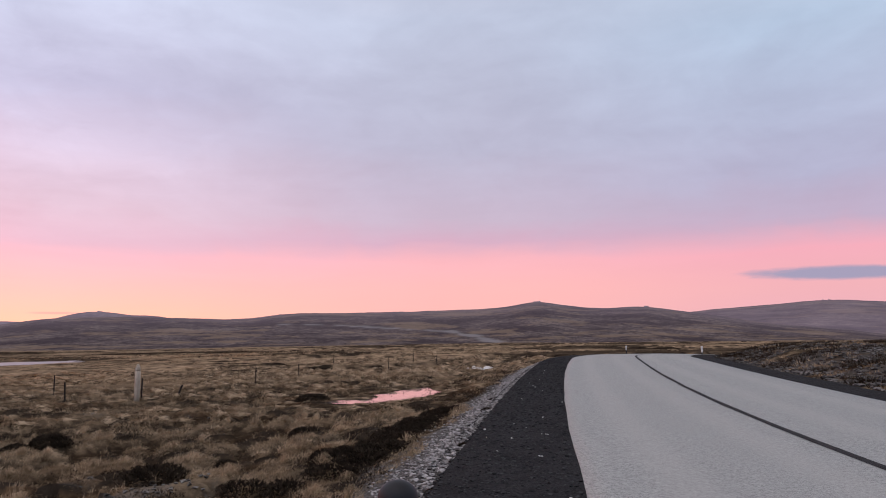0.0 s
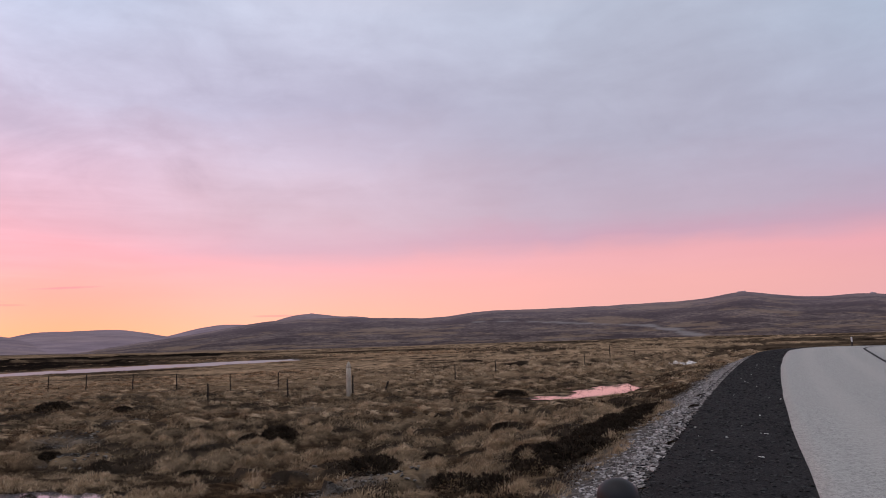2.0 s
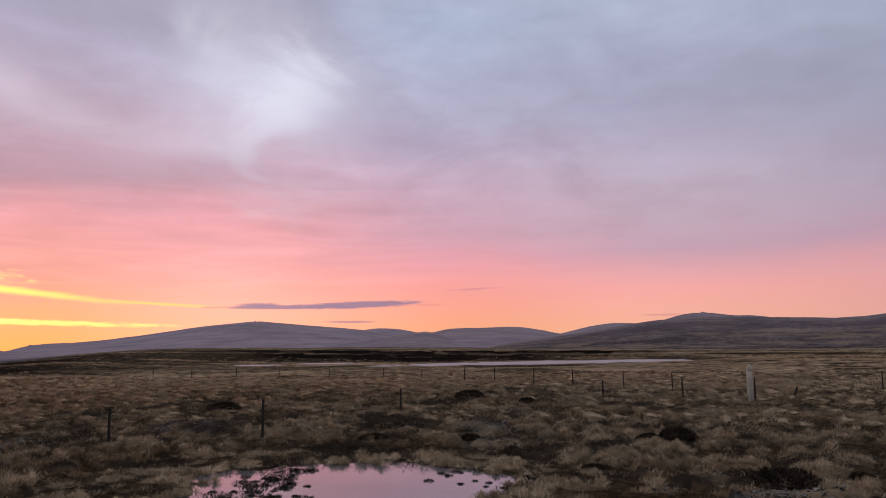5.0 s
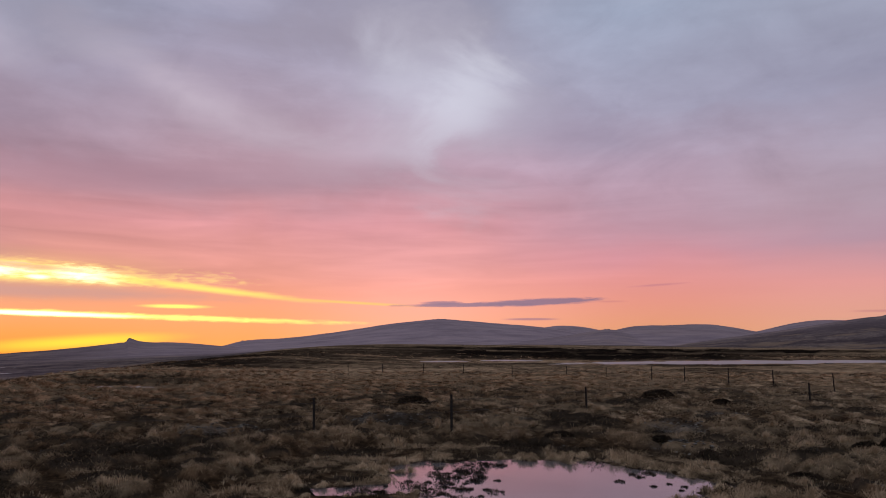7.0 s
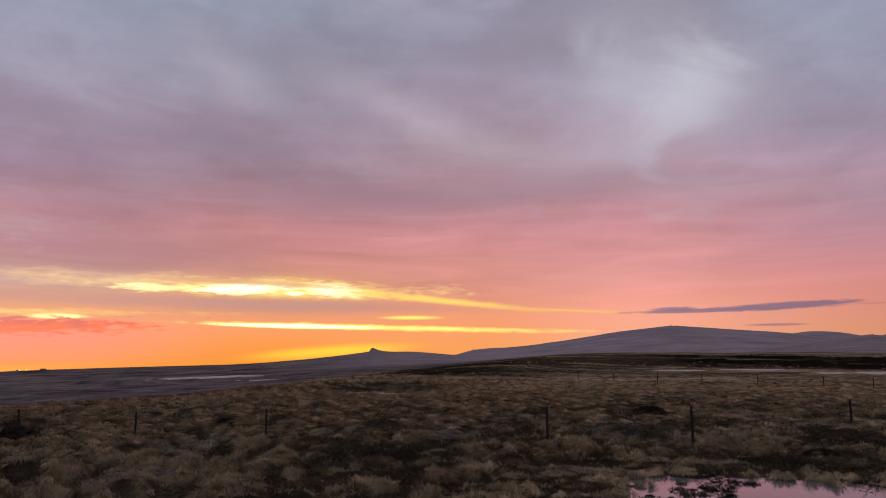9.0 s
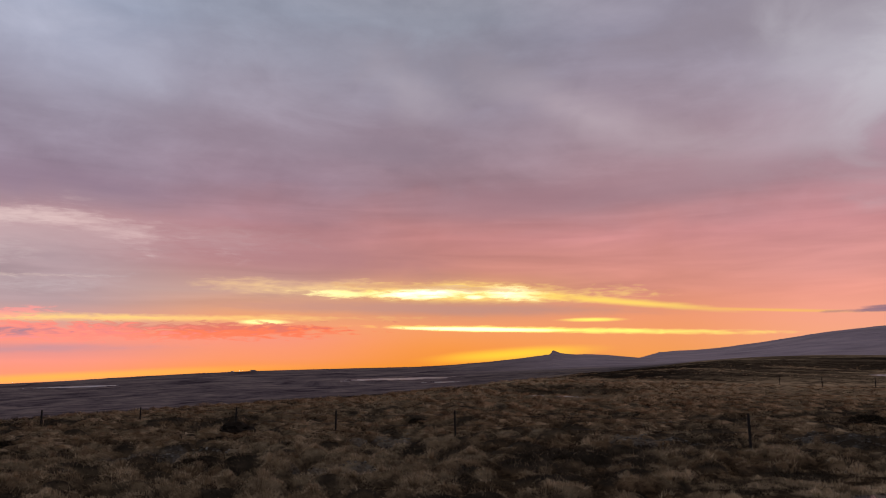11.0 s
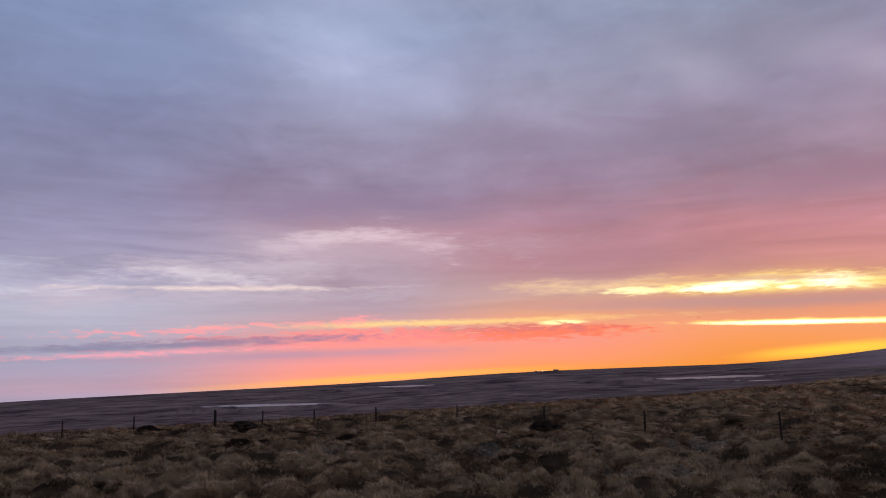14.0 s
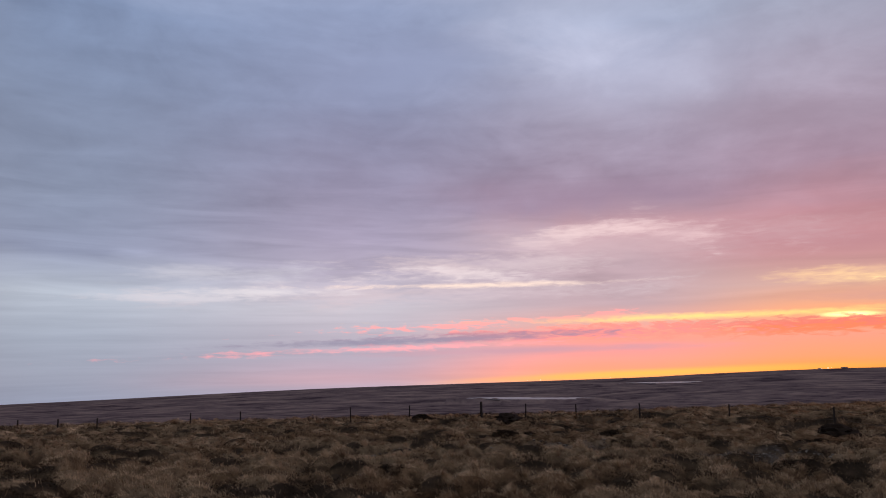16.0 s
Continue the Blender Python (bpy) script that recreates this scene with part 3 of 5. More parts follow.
def hag_height(x, y, r, a, side):
    """How tall the banks stand, in metres."""
    tall = 0.12 + 0.42 * (1 - smooth((a - 8) / 14)) + 0.25 * smooth((a - 74) / 10) * (1 - smooth((a - 92) / 14))
    tall = tall * smooth((r - 46) / 40) * (1 - smooth((r - 420) / 200)) * smooth((side - 8) / 10)
    return np.maximum(tall, (0.45 + 0.4 * smooth((r - 120) / 60)) * peat_banks(x, y)) * (1 - smooth((a - 112) / 20))


def land(x, y, fine=True, who=None):
    """Height of the ground; who takes the number of the hill that each place lies on."""
    x, y = np.asarray(x, float), np.asarray(y, float)
    r = np.maximum(np.hypot(x, y), 0.01)
    a = np.degrees(np.arctan2(-x, y))
    a = np.where(a < -100, a + 360, a)
    # elevation at which the moor's edge shows, and where that edge lies
    edge = curve(a, (-100, -0.5), (-30, -0.5), (-15, -0.45), (0, -0.36), (30, -0.38), (44, -0.18), (57, -0.1), (66, -0.12), (71, -0.42), (75.5, -0.98), (83, -1.85), (90, -2.65),
                 (96, -3.25), (105, -3.7), (117, -4.25), (125, -4.55), (140, -4.7), (165, -4.4), (260, -1.0))
    brow = curve(a, (-100, 700), (60, 700), (72, 420), (80, 260), (90, 150), (100, 100), (117, 82), (140, 74), (165, 76), (260, 400))
    sea = curve(a, (-100, -0.4), (60, -0.3), (80, -0.55), (93, -0.82), (105, -1.06), (120, -1.66), (132, -1.95), (142, -2.13), (165, -2.62), (200, -2.0), (260, -0.5))
    near = -1.38 - 0.14 * smooth((r - 13) / 10) - 0.24 * smooth((a - 86) / 12) * (1 - 0.45 * smooth((a - 104) / 12)) * smooth((r - 15) / 15) + 0.16 * layers(x, y, 19, 3, 5) + 0.12 * layers(x, y, 5, 2, 9)
    near = near + 0.25 * layers(x, y, 70, 2, 21) * smooth((r - 25) / 60)
    e_far = edge + (sea - edge) * smooth(np.log(r / brow) / np.log(4700 / brow))
    e_far = e_far - 0.14 * smooth((r / brow - 1) / 0.25) * (1 - smooth((r / brow - 2) / 4)) * smooth((a - 68) / 12)
    far = EYE + r * np.tan(np.radians(e_far))
    # from the flat near the road to the line of sight over the edge
    near = near - curve(a, (-100, 0.0), (20, 0.002), (50, 0.007), (72, 0.010), (85, 0.012), (100, 0.019), (110, 0.030), (120, 0.036), (165, 0.044), (260, 0.0)) * np.maximum(r - 25, 0)
    start = curve(a, (-100, 120), (62, 120), (80, 60), (95, 40), (110, 36), (165, 36), (260, 60))
    mix = smooth((np.log(r) - np.log(start)) / (np.log(brow) - np.log(start)))
    z = near * (1 - mix) + far * mix
    z = z + 0.0011 * r * layers(x, y, 60 + 0 * r, 3, 31) * smooth((r - 60) / 200) * (1 - smooth((r - 1000) / 1500))
    for k, (crest, foot, knots) in enumerate(HILLS if r.max() > 600 else ()):
        top = curve(a, *knots) + 0.03 * layers(a * 10, 0 * a + crest, 12, 4, int(crest))
        rise = np.where(r < crest, smooth((r - foot) / (crest - foot)) ** 0.8, 1.0)
        e = e_far - 0.25 + (top - e_far + 0.25) * rise
        folds = 0.10 * layers(x, y, 420, 5, int(crest) + 3) * smooth((r - foot) / 400) * (1 - smooth((r - 0.8 * crest) / (0.2 * crest)))
        h = EYE + np.minimum(r, crest * 1.02) * np.tan(np.radians(e + folds)) - np.maximum(r - crest * 1.02, 0) * 0.12
        inside = (a > knots[0][0]) & (a < knots[-1][0]) & (r > foot)
        if who is not None:
            who[inside & (h > z)] = k
        z = np.where(inside, np.maximum(z, h), z)
    # the road on its bank, and the rougher bank across it
    side, along = beside_road(x, y)
    z = z + hag_height(x, y, r, a, side) * hags(x, y)
    level = road_height(along)
    bank = np.where(side > 0, curve(side, (0, -0.12), (SHOULDER, -0.13), (SHOULDER + 0.25, -0.17), (SHOULDER + 1.5, -0.6), (SHOULDER + 3.2, -0.98), (9, -1.3), (14, -1.38)),
                    curve(-side, (0, -0.12), (2 * LANE + SHOULDER, -0.12), (2 * LANE + 2.4, 0.02), (2 * LANE + 4.2, 0.52), (2 * LANE + 8, 0.72), (2 * LANE + 25, 0.5), (2 * LANE + 60, 0.0)))
    rough = 0.16 * layers(x, y, 3.0, 4, 51) * smooth((-side - 2 * LANE - 2.0) / 1.5)
    weight = np.where(side > 0, 1 - smooth((side - 4) / 9), 1 - smooth((-side - 2 * LANE - 12) / 40)) * (1 - smooth((along - 230) / 40)) * (r < 215)
    z = z * (1 - weight) + (bank + level + rough) * weight
    # hummocks of the bog
    dip, floor_, rim = pool_depth(x, y)
    if fine:
        z = z + (0.27 + 0.12 * smooth((a - 84) / 20)) * hummock(x, y) * smooth((side - 3.4) / 2.5) * smooth((150 - r) / 90) * (rim < -1000)
    z = np.maximum(z, rim)
    z = z * (1 - dip) + np.minimum(z, floor_) * dip
    return z


# ---- meshes ----
def mesh_from(name, verts, faces, mat, smooth_shade=False):
    """A mesh from arrays; faces is an (n, 3) or (n, 4) array."""
    me = bpy.data.meshes.new(name)
    verts, faces = np.asarray(verts, np.float32), np.asarray(faces, np.int32)
    n, k = faces.shape
    me.vertices.add(len(verts))
    me.vertices.foreach_set("co", verts.ravel())
    me.loops.add(n * k)
    me.loops.foreach_set("vertex_index", faces.ravel())
    me.polygons.add(n)
    me.polygons.foreach_set("loop_start", np.arange(0, n * k, k, dtype=np.int32))
    me.polygons.foreach_set("loop_total", np.full(n, k, np.int32))
    me.polygons.foreach_set("use_smooth", np.full(n, smooth_shade))
    me.update(calc_edges=True)
    me.materials.append(mat)
    return me


def layer(me, name, values):
    me.attributes.new(name, "FLOAT", "POINT").data.foreach_set("value", np.asarray(values, np.float32))


def part(name, bm, mat, parent=None, label=""):
    """Links a bmesh as one mesh object, under its thing if one is named."""
    me = bpy.data.meshes.new(name)
    bm.to_mesh(me)
    bm.free()
    me.materials.append(mat)
    ob = new(name, me)
    ob.parent = parent
    return tagged(ob, label)


def lathe(rings, sides=12, wobble=0.0, rng=None):
    """A closed round form from (radius, height) rings."""
    bm = bmesh.new()
    rows = []
    for rad, z in rings:
        rows.append([bm.verts.new((rad * (1 + (rng.uniform(-wobble, wobble) if rng else 0)) * math.cos(2 * math.pi * k / sides),
                                   rad * (1 + (rng.uniform(-wobble, wobble) if rng else 0)) * math.sin(2 * math.pi * k / sides), z)) for k in range(sides)])
    for a, b in zip(rows, rows[1:]):
        for k in range(sides):
            bm.faces.new((a[k], a[(k + 1) % sides], b[(k + 1) % sides], b[k]))
    bm.faces.new(rows[0][::-1])
    bm.faces.new(rows[-1])
    for f_ in bm.faces:
        f_.smooth = sides > 8
    return bm


# ---- ground ----
def near_line(x, y, pts):
    """Distance to a line through places of the plan."""
    best = np.full(np.shape(x), 1e9)
    for (ax, ay), (bx, by) in zip(pts, pts[1:]):
        t = np.clip(((x - ax) * (bx - ax) + (y - ay) * (by - ay)) / ((bx - ax) ** 2 + (by - ay) ** 2), 0, 1)
        best = np.minimum(best, np.hypot(x - ax - t * (bx - ax), y - ay - t * (by - ay)))
    return best


def heath_cover(x, y):
    """Where dark heath grows instead of grass, 0 to 1."""
    r = np.hypot(x, y)
    a = np.degrees(np.arctan2(-x, y))
    v = layers(x, y, 3.4, 4, 201) + 0.45 * layers(x, y, 19, 2, 203)
    v = v + 0.15 * np.exp(-((a - 20) / 7) ** 2) * (1 - smooth((r - 14) / 5))
    v = v - 0.3 * smooth((a - 14) / 8) * (1 - smooth((a - 95) / 10)) * smooth((r - 40) / 14) * (1 - smooth((r - 130) / 30))
    base = smooth((v - 0.35) / 0.16)
    band = smooth((r - 105) / 50) * (1 - smooth((r - 420) / 120)) * smooth((a - 24) / 14) * (1 - smooth((a - 74) / 10))
    streak = smooth((layers(x * 0.25 + y * 0.2, y * 0.9 - x * 0.6, 30, 3, 207) + 0.15) / 0.2)
    lines = smooth((r - 55) / 40) * (1 - smooth((r - 260) / 120)) * smooth((a - 66) / 8) * (1 - smooth((a - 100) / 14)) * smooth((layers(x * 0.9 + y * 0.25, y * 0.3 - x * 0.25, 26, 4, 217) - 0.05) / 0.15)
    wide = 0.85 * smooth((layers(x * 0.8, y, 34, 4, 209) - 0.06) / 0.16) * smooth((r - 70) / 60) * (1 - smooth((r - 680) / 150))
    base = np.maximum(base, wide)
    if np.min(r) < 62:
        base = np.maximum(base, smooth((heath_domes(x, y) - 0.25) / 0.2) * (1 - smooth((r - 52) / 10)))
    return np.clip(np.maximum(np.maximum(base * (1 - smooth((r - 500) / 200)), 0.75 * band * streak), lines), 0, 1)


def peat_banks(x, y):
    """Long black banks of cut peat behind the long pool."""
    r, a = np.hypot(x, y), np.degrees(np.arctan2(-x, y))
    wave = 16 * layers(x, y, 60, 3, 231) + 7 * layers(x, y, 14, 3, 235)
    one = smooth((1 - np.abs(r - 243 - wave) / 50) / 0.3) * smooth((a - 33) / 6) * (1 - smooth((a - 57) / 7))
    two = smooth((1 - np.abs(r - 365 - 1.6 * wave) / 42) / 0.3) * smooth((a - 25) / 6) * (1 - smooth((a - 58) / 8))
    three = smooth((1 - np.abs(r - 128 - 0.5 * wave) / 15) / 0.4) * smooth((a - 66) / 3) * (1 - smooth((a - 79) / 4))
    four = smooth((1 - np.abs(r - 222 - 0.6 * wave) / 24) / 0.4) * smooth((a - 70) / 3) * (1 - smooth((a - 84) / 4))
    five = smooth((1 - np.abs(r - 77 - 0.35 * wave) / 8) / 0.4) * smooth((a - 75) / 3) * (1 - smooth((a - 90) / 3)) * smooth((layers(x, y, 7, 3, 239) + 0.5) / 0.2)
    three = np.maximum(three, five)
    cut = smooth((layers(x, y, 26, 3, 233) + 0.62) / 0.2)
    return np.maximum(np.maximum(one, two) * cut, np.maximum(0.7 * three, 0.8 * four))


STONY = ((-23.5, -15.8, 1.9), (-26.2, -10.2, 1.6), (-5.8, 14.0, 1.0), (-27.3, 13.5, 1.7), (-27.2, 7.2, 1.5), (-15.5, 17.5, 1.0), (-20.5, -3.5, 1.3), (-19.0, 21.0, 1.2), (-22.0, 27.0, 1.5),
         (-30.5, -3.0, 1.4), (-18.0, -20.0, 1.2), (-13.5, -22.0, 1.0))


def stony(x, y):
    """Bare stony patches of the moor, 0 to 1."""
    best = np.zeros(np.shape(x))
    for px, py, size in STONY:
        best = np.maximum(best, 1 - np.hypot(x - px, y - py) / (1.6 * size))
    return smooth((best + 0.55 * layers(x, y, 1.6, 3, 301) - 0.22) / 0.3) * (best > -0.6)


STONE_RUN = ((-330, 1500), (-221, 1463), (-90, 1357), (4, 1280), (53, 1079), (66, 908), (80, 800))


def build_ground():
    az = np.radians(np.concatenate([np.arange(-180, -42, 3.0), np.arange(-42, 81, 0.25), np.arange(81, 83.5, 0.08), np.arange(83.5, 172, 0.25), np.arange(172, 180, 2.0)]))
    rings = np.concatenate([[0.02, 0.6, 1.2, 2.0, 3.0, 4.0, 5.0, 6.0, 7.0], 7.5 * 1.0142 ** np.arange(0, 189), 7.5 * 1.0142**188 * 1.0235 ** np.arange(1, 185)])
    rings = rings[rings < 4880]
    A, Rr = np.meshgrid(az, rings)
    x, y = -np.sin(A) * Rr, np.cos(A) * Rr
    who = np.full(x.shape, -1)
    z = land(x, y, True, who)
    n, m = A.shape
    verts = np.stack([x, y, z], -1).reshape(-1, 3)
    i, j = np.meshgrid(np.arange(n - 1), np.arange(m), indexing="ij")
    jn = (j + 1) % m
    quads = np.stack([i * m + j, (i + 1) * m + j, (i + 1) * m + jn, i * m + jn], -1).reshape(-1, 4)
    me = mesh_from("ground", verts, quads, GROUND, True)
    xf, yf = verts[:, 0], verts[:, 1]
    r = np.hypot(xf, yf)
    side, along = beside_road(xf, yf)
    layer(me, "heath", heath_cover(xf, yf))
    a = np.degrees(np.arctan2(-xf, yf))
    top = hags(xf, yf)
    scarp = smooth(hag_height(xf, yf, r, a, side) / 0.3) * smooth(top / 0.15) * (1 - smooth((top - 0.45) / 0.4))
    bare = peat_banks(xf, yf) * (1 - 0.55 * smooth((top - 0.9) / 0.1) * smooth((layers(xf, yf, 20, 3, 237) - 0.1) / 0.2))
    layer(me, "peat", np.clip(np.maximum(np.maximum(pool_depth(xf, yf)[0] * 2.5 - 1.5, bare), 0.9 * scarp), 0, 1))
    stones = np.where(side > 0, smooth((side - SHOULDER + 0.3) / 0.3) * (1 - smooth((side - 3.0 - 0.8 * layers(xf, yf, 2, 3, 88)) / 0.7)), 0.0)
    far_bank = smooth((-side - 2 * LANE - 1.0) / 0.8) * (1 - smooth((-side - 2 * LANE - 8) / 5)) * 0.6 * smooth((layers(xf, yf, 2.5, 4, 99) + 0.1) / 0.3) * (r < 200)
    patch = 0.5 * stony(xf, yf) * (side > 5) * smooth((layers(xf, yf, 0.8, 3, 303) + 0.15) / 0.3)
    layer(me, "stones", np.clip(np.maximum(np.maximum(stones, far_bank), patch) * (r < 215), 0, 1))
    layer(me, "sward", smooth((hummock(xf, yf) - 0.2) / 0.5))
    layer(me, "open", smooth((r - 40) / 50))
    brow = np.interp(a, [-180, -100, 60, 74, 92, 118, 180], [420, 640, 640, 420, 230, 120, 120])
    layer(me, "hill", smooth((r - brow) / np.interp(brow, [120, 420, 640], [130, 350, 140])))
    # painted haze by hill (last: open ground), stronger high on the long hill
    haze_tint = np.array([0.12, 0.5, 0.4, 0.72, 0.66, 0.55, 0.75, 0.74, 0.62, 0.66])[who.ravel()]
    haze_tint = haze_tint + 0.22 * (who.ravel() == 0) * smooth((r - 1500) / 600)
    layer(me, "far", haze_tint * smooth((r - 900) / 900))
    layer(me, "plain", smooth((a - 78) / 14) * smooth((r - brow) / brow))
    layer(me, "scree", (1 - smooth((near_line(xf, yf, STONE_RUN) + 16 * layers(xf, yf, 60, 3, 131) - 5) / 14)) * 0.85)
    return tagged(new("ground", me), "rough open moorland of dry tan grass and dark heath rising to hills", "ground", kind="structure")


build_ground()


def build_pool(px, py, a, b, turn, level, label):
    k = np.linspace(0, 2 * np.pi, 72, endpoint=False)
    c, s = math.cos(radians(turn)), math.sin(radians(turn))
    u, v = 1.45 * a * np.cos(k), 1.5 * b * np.sin(k)
    ring = np.stack([px + u * c - v * s, py + u * s + v * c, np.full(72, level)], -1)
    bm = bmesh.new()
    bm.faces.new([bm.verts.new(p) for p in ring])
    return tagged(part("water", bm, WATER if level > -1.5 else WATER_BLOWN), label, "pool", kind="structure")


for spec_ in POOLS:
    build_pool(*spec_, "still shallow bog pool among the grass, mirroring the pink sky" if spec_[5] > -1.5 else "far pale pool lying on the open moor")


# ---- road ----
def strip(name, rows, mat, tracks=None, drift=0.0):
    """A ribbon along the road: rows of (offset to the left, height) across it; drift carries it to the right towards the brow."""
    pts = ROAD[::2]
    along = np.arange(0, len(ROAD), 2)
    base = road_height(along)
    verts = []
    for off, h in rows:
        o = off - drift * smooth((along - 92) / 46) + 0.05 * (2 * grain(along * 0.9 + off * 7, along * 0 + off, 411) - 1) * (abs(h) > 0.001) * 0.4
        verts.append(np.stack([pts[:, 0] - np.cos(pts[:, 2]) * o, pts[:, 1] + np.sin(pts[:, 2]) * o, base + h], -1))
    verts = np.stack(verts, 1)
    n, m = verts.shape[:2]
    i, j = np.meshgrid(np.arange(n - 1), np.arange(m - 1), indexing="ij")
    quads = np.stack([i * m + j, i * m + j + 1, (i + 1) * m + j + 1, (i + 1) * m + j], -1).reshape(-1, 4)
    me = mesh_from(name, verts.reshape(-1, 3), quads[:, ::-1], mat, True)
    if tracks is not None:
        layer(me, "track", np.tile(tracks, n))
    return new(name, me)


def build_road():
    offs = np.linspace(0.0, -2 * LANE, 31)
    rows = [(0.02, -0.06)] + [(o, 0.02 + 0.05 * (1 - abs(o + LANE) / LANE)) for o in offs] + [(-2 * LANE - 0.02, -0.06)]
    wheel = [math.exp(-((abs(o + LANE) - 1.0) / 0.4) ** 2) + math.exp(-((abs(o + LANE) - 2.7) / 0.4) ** 2) for o, h in rows]
    tagged(strip("road", rows, ASPHALT, np.array(wheel)), "pale grey sealed two-lane road with a dark centre joint", "road", kind="structure")
    tagged(strip("centre_joint", [(-LANE + 0.30, 0.072), (-LANE + 0.23, 0.077), (-LANE + 0.16, 0.074)], TAR, drift=0.55), "dark tarred joint along the middle of the road", "road joint", kind="structure")
    tagged(strip("shoulder", [(0.0, 0.004), (0.4, 0.0), (0.9, -0.012), (1.3, -0.02), (SHOULDER + 0.12, -0.05), (SHOULDER + 0.3, -0.22)], GRAVEL_DARK),
           "dark grey chipping shoulder beside the road", "road shoulder", kind="structure")
    tagged(strip("far_shoulder", [(-2 * LANE, 0.004), (-2 * LANE - 0.5, 0.0), (-2 * LANE - 1.0, -0.012), (-2 * LANE - 1.4, -0.04), (-2 * LANE - 1.6, -0.2)][::-1], GRAVEL_DARK),
           "dark grey chipping shoulder across the road", "road shoulder", kind="structure")


build_road()


# ---- fence and posts ----
def ground_at(x, y, fine=True):
    return float(land(np.array([x]), np.array([y]), fine)[0])


def post_form(width, height, rng, round_=False):
    """A slightly worn upright stake, its foot a little under the ground."""
    bm = bmesh.new()
    rows = []
    sides = 8 if round_ else 4
    for k, (w, z) in enumerate(((1.0, -0.25), (1.0, height * 0.3), (0.97, height * 0.7), (0.94, height - 0.02), (0.72, height))):
        ring = []
        for s in range(sides):
            a = 2 * math.pi * (s + 0.5) / sides
            q = width * 0.5 * w * (1.0 if round_ else 1.25) * rng.uniform(0.93, 1.07)
            ring.append(bm.verts.new((q * math.cos(a), q * math.sin(a), z + (rng.uniform(-0.01, 0.01) if k == 4 else 0))))
        rows.append(ring)
    for a, b in zip(rows, rows[1:]):
        for s in range(sides):
            bm.faces.new((a[s], a[(s + 1) % sides], b[(s + 1) % sides], b[s]))
    bm.faces.new(rows[0][::-1])
    bm.faces.new(rows[-1])
    return bm


def build_fence(label, places, width=0.072, rng=random.Random(4), wired=False):
    first = places[0]
    fence = tagged(new("fence"), label, "fence")
    fence.location = (first[0], first[1], ground_at(first[0], first[1], False))
    forms = []
    for k in range(4):
        me = bpy.data.meshes.new("post")
        bm = post_form(width, 1.27, rng)
        bm.to_mesh(me)
        bm.free()
        me.materials.append(POST_DARK)
        forms.append(me)
    for k, (x, y, size) in enumerate(places):
        ob = new("post", forms[k % 4])
        ob.parent = fence
        ob.location = (x - first[0], y - first[1], ground_at(x, y, False) + 0.02 - fence.location[2])
        thick = 1.9 if size > 1.2 else 1.0
        ob.scale = (thick, thick, size if size < 1.2 else 1.05)
        ob.rotation_euler = (rng.uniform(-0.03, 0.03), rng.uniform(-0.03, 0.03), rng.uniform(0, 1.5))
    if wired:
        tops = [Vector((x - first[0], y - first[1], ground_at(x, y, False) + 1.12 * min(size, 1.0) - fence.location[2])) for x, y, size in places]
        for a, b in zip(tops, tops[1:]):
            for drop in (0.0, 0.42):
                part("wire", wire_form(a - Vector((0, 0, drop)), b - Vector((0, 0, drop))), WIRE, fence, "thin dark fence wire")
    return fence


def wire_form(a, b, radius=0.006):
    """A thin wire that sags a little between two posts."""
    bm = bmesh.new()
    along_ = (b - a).normalized()
    across = along_.cross(Vector((0, 0, 1))).normalized()
    up_ = across.cross(along_)
    rows = []
    for k in range(7):
        t = k / 6
        mid = a.lerp(b, t) - Vector((0, 0, 0.05 * 4 * t * (1 - t)))
        rows.append([bm.verts.new(mid + across * radius * math.cos(q) + up_ * radius * math.sin(q)) for q in (0.5, 2.6, 4.7)])
    for p, q in zip(rows, rows[1:]):
        for s in range(3):
            bm.faces.new((p[s], p[(s + 1) % 3], q[(s + 1) % 3], q[s]))
    return bm


build_fence("line of thin dark fence posts crossing the rough grass", (
    (-20.1, 39.1, 1.0), (-23.1, 35.6, 1.0), (-26.4, 23.4, 0.95), (-23.0, 13.9, 1.02), (-24.1, 9.1, 1.0), (-31.0, -0.2, 0.98), (-34.0, -5.6, 1.0), (-39.0, -11.6, 1.0),
    (-43.2, -18.4, 0.8), (-41.7, -23.3, 0.8), (-40.2, -26.9, 0.8), (-37.6, -28.9, 0.9), (-35.8, -31.0, 1.3)), wired=True)
build_fence("line of dark fence posts leading away along the moor", (
    (-36.0, -37.7, 0.92), (-30.7, -37.6, 0.92), (-24.7, -40.7, 0.85), (-24.6, -46.8, 0.8), (-18.8, -47.3, 0.7), (-17.3, -49.5, 0.7), (-15.1, -49.6, 0.6)), wired=True)
build_fence("far line of dark fence posts in front of the long pool", (
    (-17.0, 41.4, 1.03), (-24.1, 45.5, 1.1), (-27.2, 44.6, 1.1), (-34.6, 49.2, 1.05), (-38.1, 48.6, 1.1), (-43.6, 50.0, 1.08), (-47.6, 50.3, 1.05), (-55.0, 51.8, 1.0),
    (-62.5, 53.1, 0.95), (-69.0, 50.5, 0.95), (-75.5, 48.0, 0.95), (-81.0, 45.5, 0.95), (-86.5, 42.5, 0.95), (-93.0, 40.5, 0.95)))
build_fence("line of dark fence posts running up to the road's brow", (
    (-13.2, 51.5, 1.07), (-13.1, 66.2, 0.98), (-12.5, 82.9, 0.95), (-5.9, 77.4, 1.15), (-3.7, 87.0, 1.0), (-1.0, 95.0, 1.0)))


